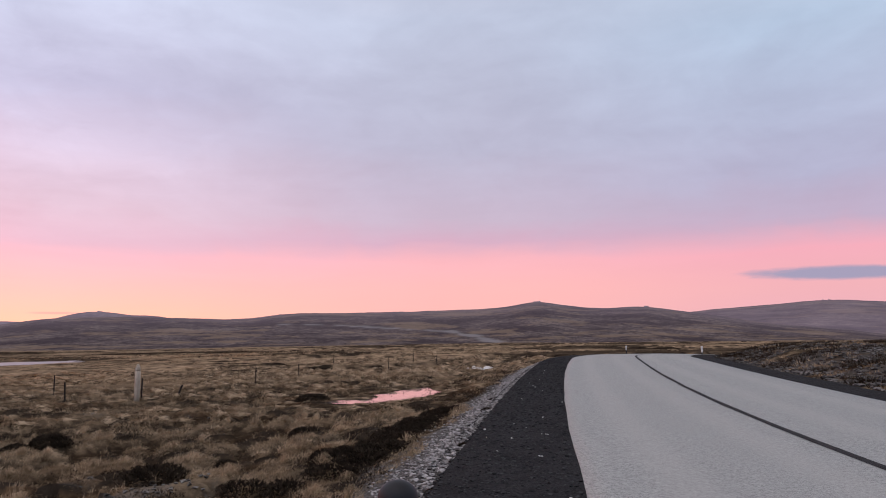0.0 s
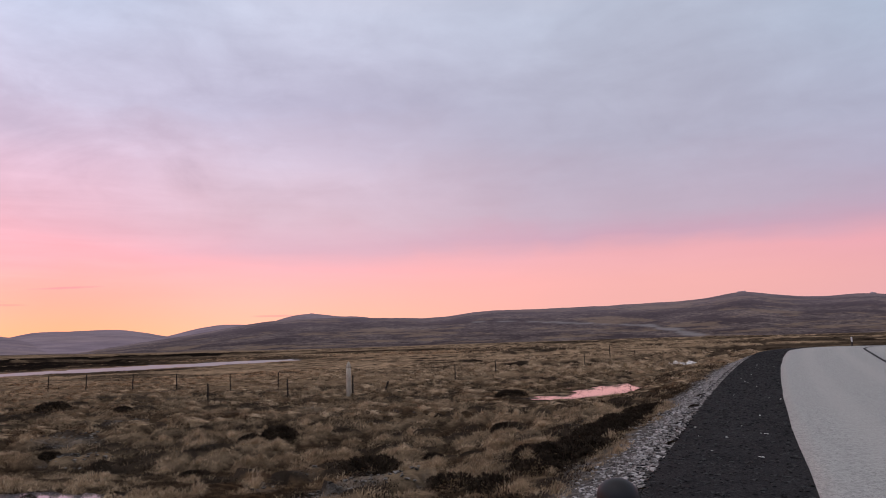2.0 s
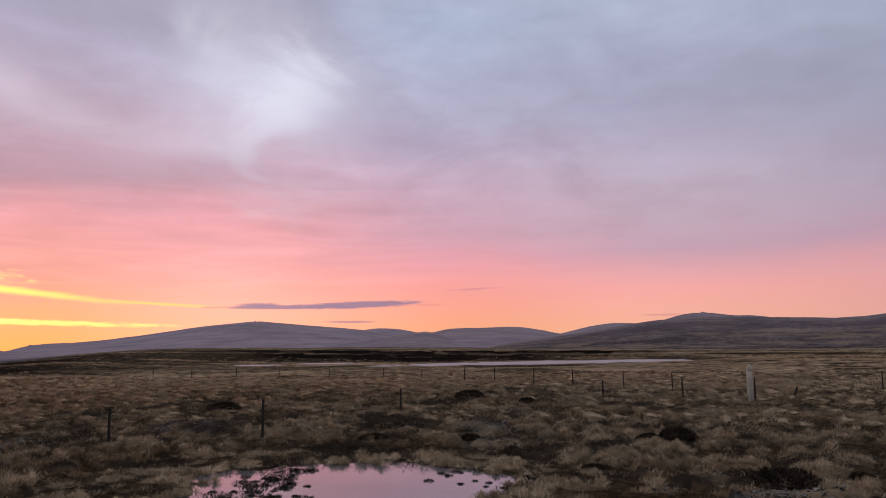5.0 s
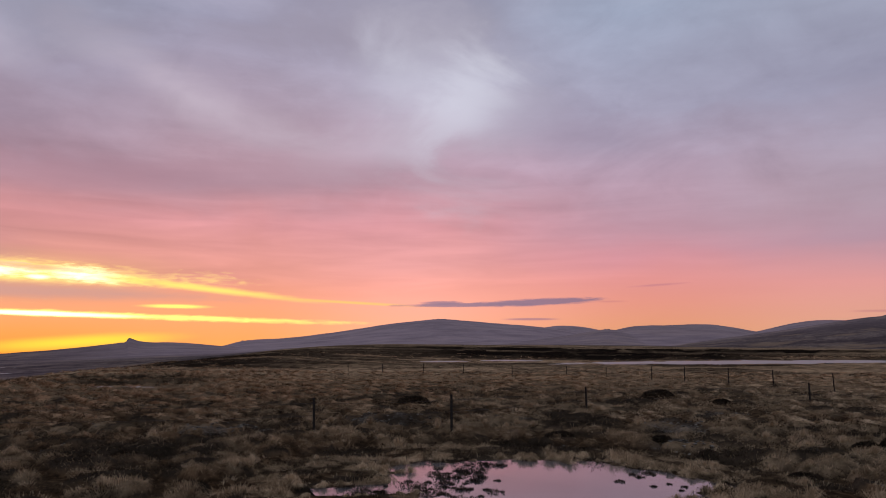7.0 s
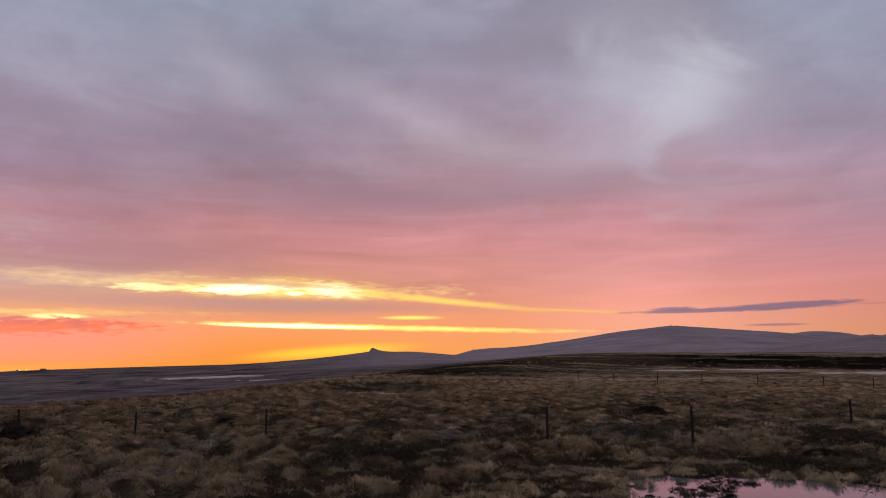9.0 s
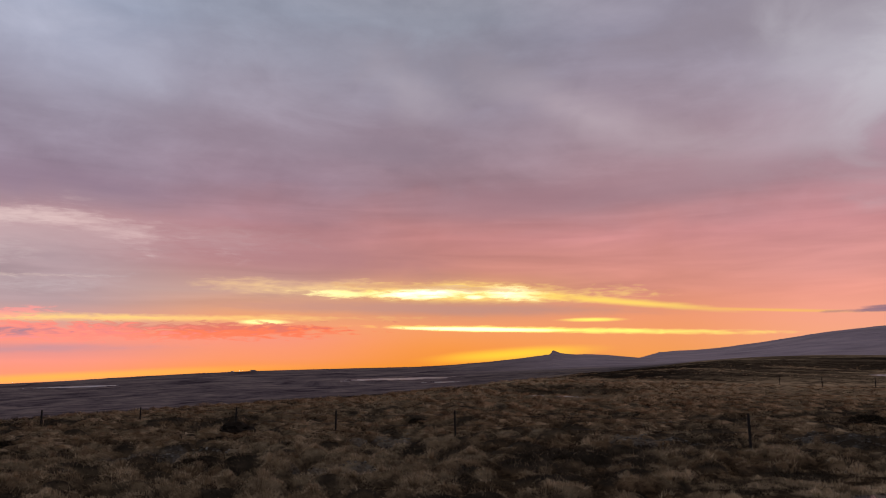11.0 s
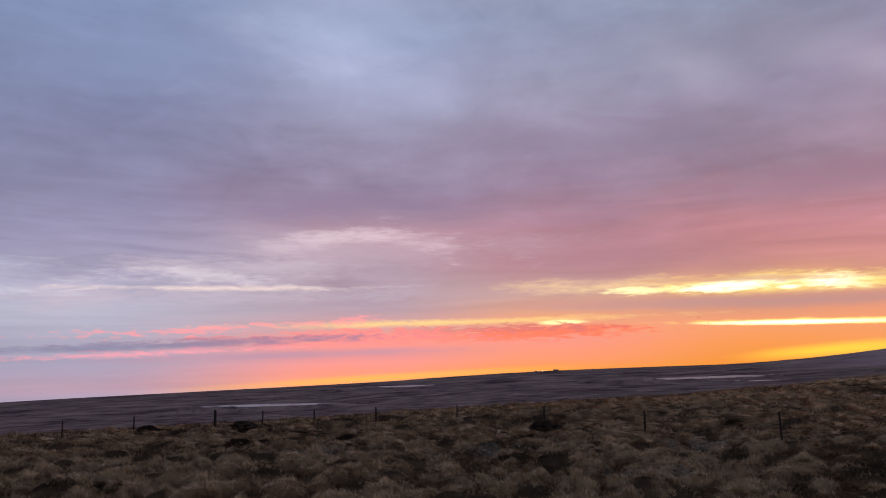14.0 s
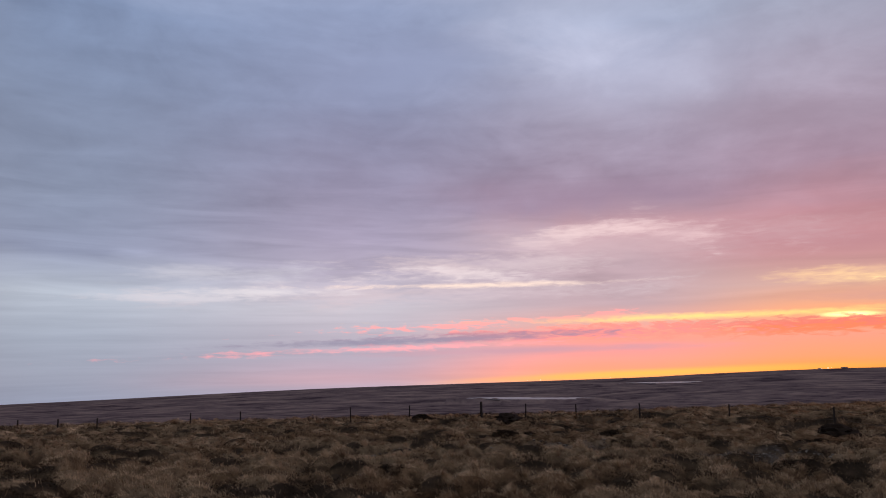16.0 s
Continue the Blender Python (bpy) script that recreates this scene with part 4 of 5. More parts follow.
def build_stake():
    """The tall bleached post with a pointed head."""
    rng = random.Random(9)
    x, y = -17.0, 40.8
    stake = tagged(new("marker_post"), "tall bleached timber post with a pointed top in the grass", "post")
    stake.location = (x, y, ground_at(x, y, False))
    part("shaft", lathe([(0.16, -0.3), (0.16, 0.6), (0.159, 1.2), (0.156, 1.75)], 9, 0.03, rng), POST_PALE, stake)
    part("head", lathe([(0.155, 1.74), (0.142, 1.86), (0.112, 1.98), (0.065, 2.08), (0.03, 2.12)], 9, 0.02, rng), POST_PALE, stake)


def build_leaning_post():
    x, y = -15.0, 41.2
    ob = part("broken_post", post_form(0.1, 0.95, random.Random(12)), POST_DARK)
    ob.location = (x, y, ground_at(x, y, False))
    ob.rotation_euler = (0.1, 0.33, 0.6)
    tagged(ob, "broken dark fence post leaning over in the grass", "post")


build_stake()
build_leaning_post()


# ---- roadside posts ----
def build_bollard():
    x, y = -0.26, 4.05
    z = -0.05
    bollard = tagged(new("bollard"), "black rubber bollard with a rounded top on the gravel edge", "bollard")
    bollard.location = (x, y, z)
    part("base", lathe([(0.17, -0.03), (0.17, 0.02), (0.15, 0.04), (0.11, 0.05)], 24), RUBBER, bollard)
    part("column", lathe([(0.10, 0.05), (0.10, 0.4), (0.102, 0.78)], 24), RUBBER, bollard)
    rings = [(0.108, 0.78), (0.110, 0.82)] + [(0.110 * math.cos(a), 0.86 + 0.095 * math.sin(a)) for a in np.linspace(0.0, 1.5, 8)]
    part("cap", lathe(rings, 28), RUBBER, bollard, "smooth rounded black cap")


def build_delineator(x, y, z, tall=0.95, wide=0.2):
    d = tagged(new("road_marker"), "white roadside marker post with a black foot", "marker post", "markers at the bend")
    d.location = (x, y, z)
    w = wide / 2

    def slab(name, z0, z1, mat, grow=0.0):
        bm = bmesh.new()
        bmesh.ops.create_cube(bm, size=1.0, matrix=Matrix.Translation((0, 0, (z0 + z1) / 2)) @ Matrix.Diagonal((2 * w + grow, 0.07 + grow, z1 - z0, 1)))
        bmesh.ops.bevel(bm, geom=bm.edges[:], offset=0.012, segments=2, affect="EDGES")
        part(name, bm, mat, d)

    slab("foot", -0.2, tall * 0.32, PAINT_BLACK)
    slab("body", tall * 0.32, tall, PAINT_WHITE, 0.01)
    return d


build_bollard()
build_delineator(20.0, 57.0, 0.2, 0.72, 0.115)
build_delineator(18.6, 75.0, 0.18, 0.64, 0.115)


# ---- loose stones ----
def pebble_cloud(name, x, y, z, size, mat, seed, label, category, flat=0.6):
    """Many angular stones in one mesh."""
    rs = np.random.RandomState(seed)
    n = len(x)
    base = np.array([[1, 0, 0], [-0.5, 0.87, 0], [-0.5, -0.87, 0], [0.5, 0.6, 0.75], [-0.8, 0.1, 0.7], [0.4, -0.65, 0.72], [0, 0, -0.5]], float)
    tris = np.array([[3, 4, 5], [0, 1, 3], [1, 4, 3], [1, 2, 4], [2, 5, 4], [2, 0, 5], [0, 3, 5], [0, 6, 1], [1, 6, 2], [2, 6, 0]])
    v = base[None] * (1 + rs.uniform(-0.35, 0.35, (n, 7, 3)))
    ang = rs.uniform(0, 6.283, n)
    c, s = np.cos(ang)[:, None], np.sin(ang)[:, None]
    vx, vy = v[..., 0] * c - v[..., 1] * s, v[..., 0] * s + v[..., 1] * c
    stretch = rs.uniform(0.7, 1.4, (n, 1))
    verts = np.stack([vx * size[:, None] * stretch + x[:, None], vy * size[:, None] + y[:, None], v[..., 2] * size[:, None] * flat + z[:, None]], -1).reshape(-1, 3)
    faces = (tris[None] + 7 * np.arange(n)[:, None, None]).reshape(-1, 3)
    return tagged(new(name, mesh_from(name, verts, faces, mat)), label, category, kind="stuff")


def along_road(s, off):
    """Places so far along the road and so far to the left of its left edge."""
    i = np.clip(s, 0, len(ROAD) - 2)
    k = i.astype(int)
    t = (i - k)[:, None]
    p = ROAD[k] * (1 - t) + ROAD[k + 1] * t
    return p[:, 0] - np.cos(p[:, 2]) * off, p[:, 1] + np.sin(p[:, 2]) * off


def scatter_stones():
    rs = np.random.RandomState(31)
    n = 13000
    s = 72 + 68 * rs.uniform(0, 1, n) ** 1.5
    off = SHOULDER + 0.05 + np.abs(rs.normal(0.55, 0.48, n))
    x, y = along_road(s, off)
    size = rs.uniform(0.012, 0.045, n) * (1 + 0.5 * (rs.uniform(0, 1, n) > 0.93))
    pebble_cloud("gravel", x, y, land(x, y, False) + 0.25 * size, size, STONE_PALE, 1, "pale quartzite gravel spilled down the road bank", "gravel")
    n = 14000
    s = 72 + 72 * rs.uniform(0, 1, n) ** 1.5
    off = rs.uniform(0.02, SHOULDER + 0.5, n)
    x, y = along_road(s, off)
    size = rs.uniform(0.011, 0.03, n) * (1 + np.maximum(s - 82, 0) / 60)
    h = np.interp(off, [0, 0.4, 0.9, 1.3, SHOULDER + 0.12, SHOULDER + 0.3], [0.004, 0.0, -0.012, -0.02, -0.05, -0.2])
    pebble_cloud("chippings", x, y, h + road_height(s), size, STONE_DARK, 2, "loose dark chippings on the road shoulder", "gravel")
    n = 45
    s, off = 82 + 34 * rs.uniform(0, 1, n) ** 1.3, rs.uniform(0.05, SHOULDER, n)
    x, y = along_road(s, off)
    pebble_cloud("white_chips", x, y, np.interp(off, [0, 0.9, 1.3, 1.7], [0.006, -0.008, -0.016, -0.04]) + road_height(s), rs.uniform(0.012, 0.028, n), ROCK_WHITE, 3, "a few white stones lying on the dark shoulder", "gravel")
    n = 5200
    s, off = 95 + 70 * rs.uniform(0, 1, n), -(2 * LANE + 1.7 + 9 * rs.uniform(0, 1, n) ** 1.4)
    x, y = along_road(s, off)
    keep = layers(x, y, 2.5, 4, 99) > -0.12
    x, y = x[keep], y[keep]
    size = rs.uniform(0.03, 0.13, len(x))
    pebble_cloud("bank_stones", x, y, land(x, y, False) + 0.2 * size, size, STONE_GREY, 4, "grey lichened stones on the cut bank across the road", "stones")
    n = 60000
    r, a = 10 + 45 * rs.uniform(0, 1, n) ** 0.8, np.radians(rs.uniform(-4, 168, n))
    x, y = -np.sin(a) * r, np.cos(a) * r
    side, _ = beside_road(x, y)
    keep = (stony(x, y) > rs.uniform(0.2, 1.0, n)) & (side > 4.5) & (pool_depth(x, y)[0] < 0.2)
    x, y = x[keep], y[keep]
    size = rs.uniform(0.02, 0.07, len(x))
    pebble_cloud("moor_stones", x, y, land(x, y) + 0.25 * size, size, STONE_MOOR, 5, "pale stones showing in bare patches of the moor", "stones")


scatter_stones()


def build_rock(x, y, size, seed, mat, label, group):
    rng = random.Random(seed)
    bm = bmesh.new()
    bmesh.ops.create_icosphere(bm, subdivisions=2, radius=1.0)
    for v in bm.verts:
        k = 1 + 0.55 * noise.noise(v.co * 1.5 + Vector((seed, 0, 0))) + rng.uniform(-0.05, 0.05)
        v.co = Vector((v.co.x * size[0] * k, v.co.y * size[1] * k, v.co.z * size[2] * k))
    ob = part("rock", bm, mat)
    ob.location = (x, y, ground_at(x, y, False) + (0.3 if size[0] < 1 else -0.1) * size[2])
    ob.rotation_euler = (0, 0, rng.uniform(0, 3))
    tagged(ob, label, "rock", group)


# rock outcrops that crown the far hills
for a_, d_, w_, h_ in ((59.2, 3790, 22, 7), (74.4, 3780, 20, 6), (-7.3, 2090, 20, 8), (-15.5, 2090, 12, 8), (-27.8, 3590, 20, 7), (25.3, 2690, 16, 6), (12.6, 2090, 8, 3), (46.4, 2490, 10, 5)):
    rng_ = random.Random(int(a_ * 10))
    for k_ in range(4):
        b_, e_ = a_ + rng_.uniform(-1, 1) * w_ * 0.018, d_ + rng_.uniform(-8, 8)
        build_rock(-math.sin(radians(b_)) * e_, math.cos(radians(b_)) * e_, (w_ * rng_.uniform(0.15, 0.4), w_ * rng_.uniform(0.15, 0.4), h_ * rng_.uniform(0.25, 0.5)),
                   int(a_ * 10 + 31 * k_) % 97, STONE_FAR, "grey rock outcrop crowning a far hill", "outcrops on the hills")
for k_ in range(26):
    rng_ = random.Random(70 + k_)
    build_rock(3.9 + 1.3 * rng_.gauss(0, 0.6), 75.5 + 1.4 * rng_.uniform(-1, 1), (rng_.uniform(0.14, 0.42), rng_.uniform(0.14, 0.34), rng_.uniform(0.10, 0.32)), 70 + k_, ROCK_WHITE,
               "white boulder in a heap of rubble on the grass", "white rubble heap")


# ---- far settlement ----
def build_house(a, dist, long_, deep, tall):
    x, y = -math.sin(radians(a)) * dist, math.cos(radians(a)) * dist
    h = tagged(new("building"), "low dark building far off on the skyline", "building", "far settlement")
    h.location = (x, y, ground_at(x, y, False) - 2.0)
    h.rotation_euler = (0, 0, radians(a) + 0.2)
    bm = bmesh.new()
    bmesh.ops.create_cube(bm, size=1.0, matrix=Matrix.Translation((0, 0, (tall + 2) / 2)) @ Matrix.Diagonal((long_, deep, tall + 2, 1)))
    part("wall", bm, WALLS, h)
    bm = bmesh.new()
    e = [bm.verts.new(p) for p in ((-long_ / 2 - 1, -deep / 2 - 1, tall + 2), (long_ / 2 + 1, -deep / 2 - 1, tall + 2), (long_ / 2 + 1, deep / 2 + 1, tall + 2), (-long_ / 2 - 1, deep / 2 + 1, tall + 2),
                                 (-long_ / 2 - 1, 0, tall + 2 + deep * 0.25), (long_ / 2 + 1, 0, tall + 2 + deep * 0.25))]
    for f_ in ((0, 1, 5, 4), (2, 3, 4, 5), (1, 2, 5), (3, 0, 4), (3, 2, 1, 0)):
        bm.faces.new([e[i] for i in f_])
    part("roof", bm, WALLS, h)


for a_, d_, l_, t_ in ((105.2, 4150, 26, 4), (106.7, 4170, 14, 2)):
    build_house(a_, d_, l_, 14, t_)


def build_flood_lamp(a, dist):
    x, y = -math.sin(radians(a)) * dist, math.cos(radians(a)) * dist
    lamp = tagged(new("flood_lamp"), "far white lamp burning on a tall pole", "lamp", "far lamps")
    lamp.location = (x, y, ground_at(x, y, False))
    part("pole", lathe([(0.4, -1), (0.3, 2), (0.25, 4.2)], 8), PAINT_BLACK, lamp)
    part("lamp_head", lathe([(0.9, 4.0), (1.5, 4.6), (1.5, 5.6), (0.9, 6.2)], 10), LAMP, lamp, "burning white lamp head")


LAMP = make_lamp((1.0, 0.93, 0.85), 6.0)
for a_, d_ in ((106.2, 4000), (106.6, 4000), (106.0, 4010), (126.3, 4100), (127.3, 4120), (121.0, 4150)):
    build_flood_lamp(a_, d_)


def build_soil_mound(x, y):
    """A low heap of turned peat beside the fence."""
    rng = random.Random(21)
    bm = bmesh.new()
    bmesh.ops.create_icosphere(bm, subdivisions=3, radius=1.0)
    for v in bm.verts:
        k = 1 + 0.5 * noise.noise(v.co * 2.6) + rng.uniform(-0.12, 0.12)
        v.co = Vector((v.co.x * 0.95 * k, v.co.y * 0.7 * k, v.co.z * 0.36 * k))
    ob = part("soil_mound", bm, SOIL)
    ob.location = (x, y, ground_at(x, y, False) + 0.32)
    ob.rotation_euler = (0, 0, 0.8)
    tagged(ob, "low heap of dark turned peat beside the fence", "soil mound")


build_soil_mound(-34.6, -27.9)
build_soil_mound(-35.2, -10.4)


# ---- grass and heath ----
def blades(name, x, y, z, per, length, spread, width, mat, seed, label, category, droop=0.5, wind=0.25):
    """Tufts of narrow blades in one mesh; x, y, z are the tufts' feet and length and spread their sizes."""
    rs = np.random.RandomState(seed)
    n = len(x)
    idx = np.repeat(np.arange(n), per)
    m = len(idx)
    ang, rad = rs.uniform(0, 6.283, m), spread[idx] * np.sqrt(rs.uniform(0, 1, m))
    bx, by = x[idx] + np.cos(ang) * rad, y[idx] + np.sin(ang) * rad
    ln = length[idx] * rs.uniform(0.55, 1.2, m)
    lean = np.clip(0.15 + 0.75 * rad / np.maximum(spread[idx], 1e-3) * rs.uniform(0.4, 1.2, m), 0, 1.25)
    dirx, diry = np.cos(ang) * np.sin(lean) + wind * rs.uniform(0.2, 1.0, m), np.sin(ang) * np.sin(lean) - wind * rs.uniform(-0.3, 0.6, m)
    up = np.cos(lean)
    turn = rs.uniform(0, 6.283, m)
    w = width * rs.uniform(0.6, 1.3, m)
    wx, wy = np.cos(turn) * w, np.sin(turn) * w
    foot = z[idx] - 0.03 - 0.25 * rad * 0.3
    tx, ty, tz = bx + dirx * ln, by + diry * ln, foot + up * ln * (1 - 0.3 * droop)
    verts = np.stack([np.stack([bx - wx, by - wy, foot], -1), np.stack([bx + wx, by + wy, foot], -1), np.stack([tx, ty, tz], -1)], 1).reshape(-1, 3)
    faces = (np.array([[0, 1, 2]])[None] + 3 * np.arange(m)[:, None, None]).reshape(-1, 3)
    return tagged(new(name, mesh_from(name, verts, faces, mat)), label, category, kind="stuff")


def mops(name, x, y, z, per, wide, tall, width, mat, seed, label, category, segments=2):
    """Rounded tussocks: long blades that rise from the heart, arch over and droop to the ground all round."""
    rs = np.random.RandomState(seed)
    idx = np.repeat(np.arange(len(x)), per)
    m = len(idx)
    ang = rs.uniform(0, 6.283, m)
    out = np.sqrt(rs.uniform(0.0, 1.0, m))
    reach, rise = wide[idx] * out * rs.uniform(0.6, 1.35, m), tall[idx] * (1.08 - 0.62 * out**2) * rs.uniform(0.72, 1.15, m)
    ca, sa = np.cos(ang), np.sin(ang)
    skew = rs.uniform(-0.25, 0.25, m)
    start = 0.35 * reach * rs.uniform(0.3, 1.0, m)
    bx, by, bz = x[idx] + ca * start, y[idx] + sa * start, z[idx] - 0.04
    mx, my, mz = x[idx] + ca * reach * 0.72 + 0.05, y[idx] + sa * reach * 0.72 - 0.02, z[idx] + rise
    tip = reach * (1.05 + 0.34 * out * rs.uniform(0.3, 1.3, m))
    tx, ty = x[idx] + (ca - sa * skew) * tip + 0.10, y[idx] + (sa + ca * skew) * tip - 0.05
    tz = z[idx] + rise * (1.02 - 0.95 * out * rs.uniform(0.5, 1.2, m))
    w = width * rs.uniform(0.6, 1.3, m)
    turn = ang + 1.571 + rs.uniform(-0.9, 0.9, m)
    wx, wy = np.cos(turn) * w, np.sin(turn) * w
    if segments == 2:
        verts = np.stack([np.stack([bx - wx, by - wy, bz], -1), np.stack([bx + wx, by + wy, bz], -1),
                          np.stack([mx + 0.8 * wx, my + 0.8 * wy, mz], -1), np.stack([mx - 0.8 * wx, my - 0.8 * wy, mz], -1), np.stack([tx, ty, tz], -1)], 1).reshape(-1, 3)
        tri, k = np.array([[0, 1, 2], [0, 2, 3], [3, 2, 4]]), 5
    else:
        verts = np.stack([np.stack([bx, by, bz], -1), np.stack([mx + wx, my + wy, mz], -1), np.stack([mx - wx, my - wy, mz - 0.02], -1), np.stack([tx, ty, tz], -1)], 1).reshape(-1, 3)
        tri, k = np.array([[0, 1, 2], [2, 1, 3]]), 4
    faces = (tri[None] + k * np.arange(m)[:, None, None]).reshape(-1, 3)
    return tagged(new(name, mesh_from(name, verts, faces, mat)), label, category, kind="stuff")


def tufts(seed, gap, r0, r1, a0, a1, heathy):
    """Places on the moor, clear of road and water, about a gap apart: on heath if heathy, else in grass."""
    rs = np.random.RandomState(seed)
    k = np.arange(-r1, r1, gap)
    gx, gy = np.meshgrid(k, k)
    gx, gy = gx.ravel(), gy.ravel()
    x, y = gx + gap * rs.uniform(-0.48, 0.48, len(gx)), gy + gap * rs.uniform(-0.48, 0.48, len(gx))
    r, a = np.hypot(x, y), np.degrees(np.arctan2(-x, y))
    keep = (r > r0) & (r < r1) & (a > a0) & (a < a1)
    x, y = x[keep], y[keep]
    side, _ = beside_road(x, y)
    cover = np.maximum(heath_cover(x, y), peat_banks(x, y))
    keep = (side > 3.3 + 0.8 * layers(x, y, 3, 2, 5)) & (stony(x, y) < 0.6)
    roll = rs.uniform(0, 1, len(x))
    keep &= (roll < cover) if heathy else (roll > cover * 0.95)
    x, y = x[keep], y[keep]
    z = land(x, y)
    dip, bed, _ = pool_depth(x, y)
    dry = (dip < 0.02) | ((z > bed + 0.13) & (np.hypot(x, y) < 60))
    return x[dry], y[dry], z[dry], rs


def sward(seed, r0, r1, density, length, width, droop, label):
    """A mat of fine dry blades over the hummocks, leaning off their crowns and with the wind, thin in the gaps."""
    rs = np.random.RandomState(seed)
    n = int(density * 1.58 * (r1**2 - r0**2))
    r, a = np.sqrt(r0**2 + (r1**2 - r0**2) * rs.uniform(0, 1, n)), np.radians(rs.uniform(-8, 172, n))
    x, y = -np.sin(a) * r, np.cos(a) * r
    crown = hummock(x, y)
    keep = crown > rs.uniform(0.12, 0.6, n)
    x, y, crown = x[keep], y[keep], crown[keep]
    side, _ = beside_road(x, y)
    cover = np.maximum(heath_cover(x, y), peat_banks(x, y))
    dip, bed, _ = pool_depth(x, y)
    keep = (side > 3.1 + 0.8 * layers(x, y, 3, 2, 5)) & (stony(x, y) < rs.uniform(0.3, 0.7, len(x))) & (rs.uniform(0, 1, len(x)) > cover * 0.9) & (dip < np.where(x > -8, 0.04, 0.3))
    x, y, crown = x[keep], y[keep], crown[keep]
    z = land(x, y)
    m = len(x)
    gx, gy = (hummock(x + 0.06, y) - crown) / 0.06, (hummock(x, y + 0.06) - crown) / 0.06
    ln = length * (0.45 + 0.55 * crown) * rs.uniform(0.5, 1.35, m)
    dx, dy = -0.30 * gx + 0.22 + rs.normal(0, 0.3, m), -0.30 * gy - 0.13 + rs.normal(0, 0.3, m)
    flat = np.hypot(dx, dy)
    big = np.minimum(1.0, 1.3 / np.maximum(flat, 1e-3))
    dx, dy, up = dx * big, dy * big, rs.uniform(0.35, 0.85, m) * (1.0 if droop else 0.7)
    size = ln / np.sqrt(dx**2 + dy**2 + up**2)
    turn = rs.uniform(0, 6.283, m)
    w = width * rs.uniform(0.6, 1.4, m)
    wx, wy = np.cos(turn) * w, np.sin(turn) * w
    foot = z - 0.03
    if droop:
        mx, my, mz = x + 0.5 * dx * size, y + 0.5 * dy * size, foot + 0.62 * up * size
        tx, ty, tz = x + 1.15 * dx * size + 0.03, y + 1.15 * dy * size - 0.02, foot + up * size * rs.uniform(0.45, 1.0, m)
        verts = np.stack([np.stack([x - wx, y - wy, foot], -1), np.stack([x + wx, y + wy, foot], -1),
                          np.stack([mx + 0.8 * wx, my + 0.8 * wy, mz], -1), np.stack([mx - 0.8 * wx, my - 0.8 * wy, mz], -1), np.stack([tx, ty, tz], -1)], 1).reshape(-1, 3)
        tri, k = np.array([[0, 1, 2], [0, 2, 3], [3, 2, 4]]), 5
    else:
        verts = np.stack([np.stack([x - wx, y - wy, foot], -1), np.stack([x + wx, y + wy, foot], -1), np.stack([x + dx * size, y + dy * size, foot + up * size], -1)], 1).reshape(-1, 3)
        tri, k = np.array([[0, 1, 2]]), 3
    faces = (tri[None] + k * np.arange(m)[:, None, None]).reshape(-1, 3)
    return tagged(new("grass", mesh_from("grass", verts, faces, STRAW)), label, "grass", kind="stuff")


def cushions(name, x, y, z, per, wide, tall, leaf, mat, seed, label, category):
    """Low rounded clumps of short twiggy sprays in one mesh."""
    rs = np.random.RandomState(seed)
    idx = np.repeat(np.arange(len(x)), per)
    m = len(idx)
    u, v = rs.uniform(0, 6.283, m), np.arccos(rs.uniform(0.0, 1.0, m))
    wave = rs.uniform(0, 6.283, len(x))[idx]
    lump = (0.62 + 0.42 * np.sqrt(rs.uniform(0, 1, m))) * (1 + 0.28 * np.sin(3 * u + wave) * np.sin(2.3 * v) + 0.14 * np.sin(7 * u + 2 * wave))
    n_ = np.stack([np.sin(v) * np.cos(u), np.sin(v) * np.sin(u), np.cos(v)], -1)
    c = np.stack([x[idx] + n_[:, 0] * wide[idx] * lump, y[idx] + n_[:, 1] * wide[idx] * lump, z[idx] - 0.02 + n_[:, 2] * tall[idx] * lump], -1)
    d = n_ * [1, 1, 1.2] + [0, 0, 0.3] + rs.normal(0, 0.5, (m, 3))
    d /= np.linalg.norm(d, axis=1)[:, None]
    side_ = np.cross(d, rs.normal(0, 1, (m, 3)))
    side_ /= np.linalg.norm(side_, axis=1)[:, None]
    ln, w = leaf * rs.uniform(1.2, 2.6, (m, 1)), leaf * rs.uniform(0.35, 0.75, (m, 1))
    verts = np.stack([c - d * ln * 0.6 - side_ * w, c - d * ln * 0.6 + side_ * w, c + d * ln], 1).reshape(-1, 3)
    return tagged(new(name, mesh_from(name, verts, np.arange(3 * m).reshape(-1, 3), mat)), label, category, kind="stuff")


def gold(x, y):
    """The smooth stretch of low grass before the long pool, 0 to 1."""
    r, a = np.hypot(x, y), np.degrees(np.arctan2(-x, y))
    return smooth((a - 14) / 8) * (1 - smooth((a - 66) / 8)) * smooth((r - 40) / 20) * (1 - smooth((r - 190) / 15))


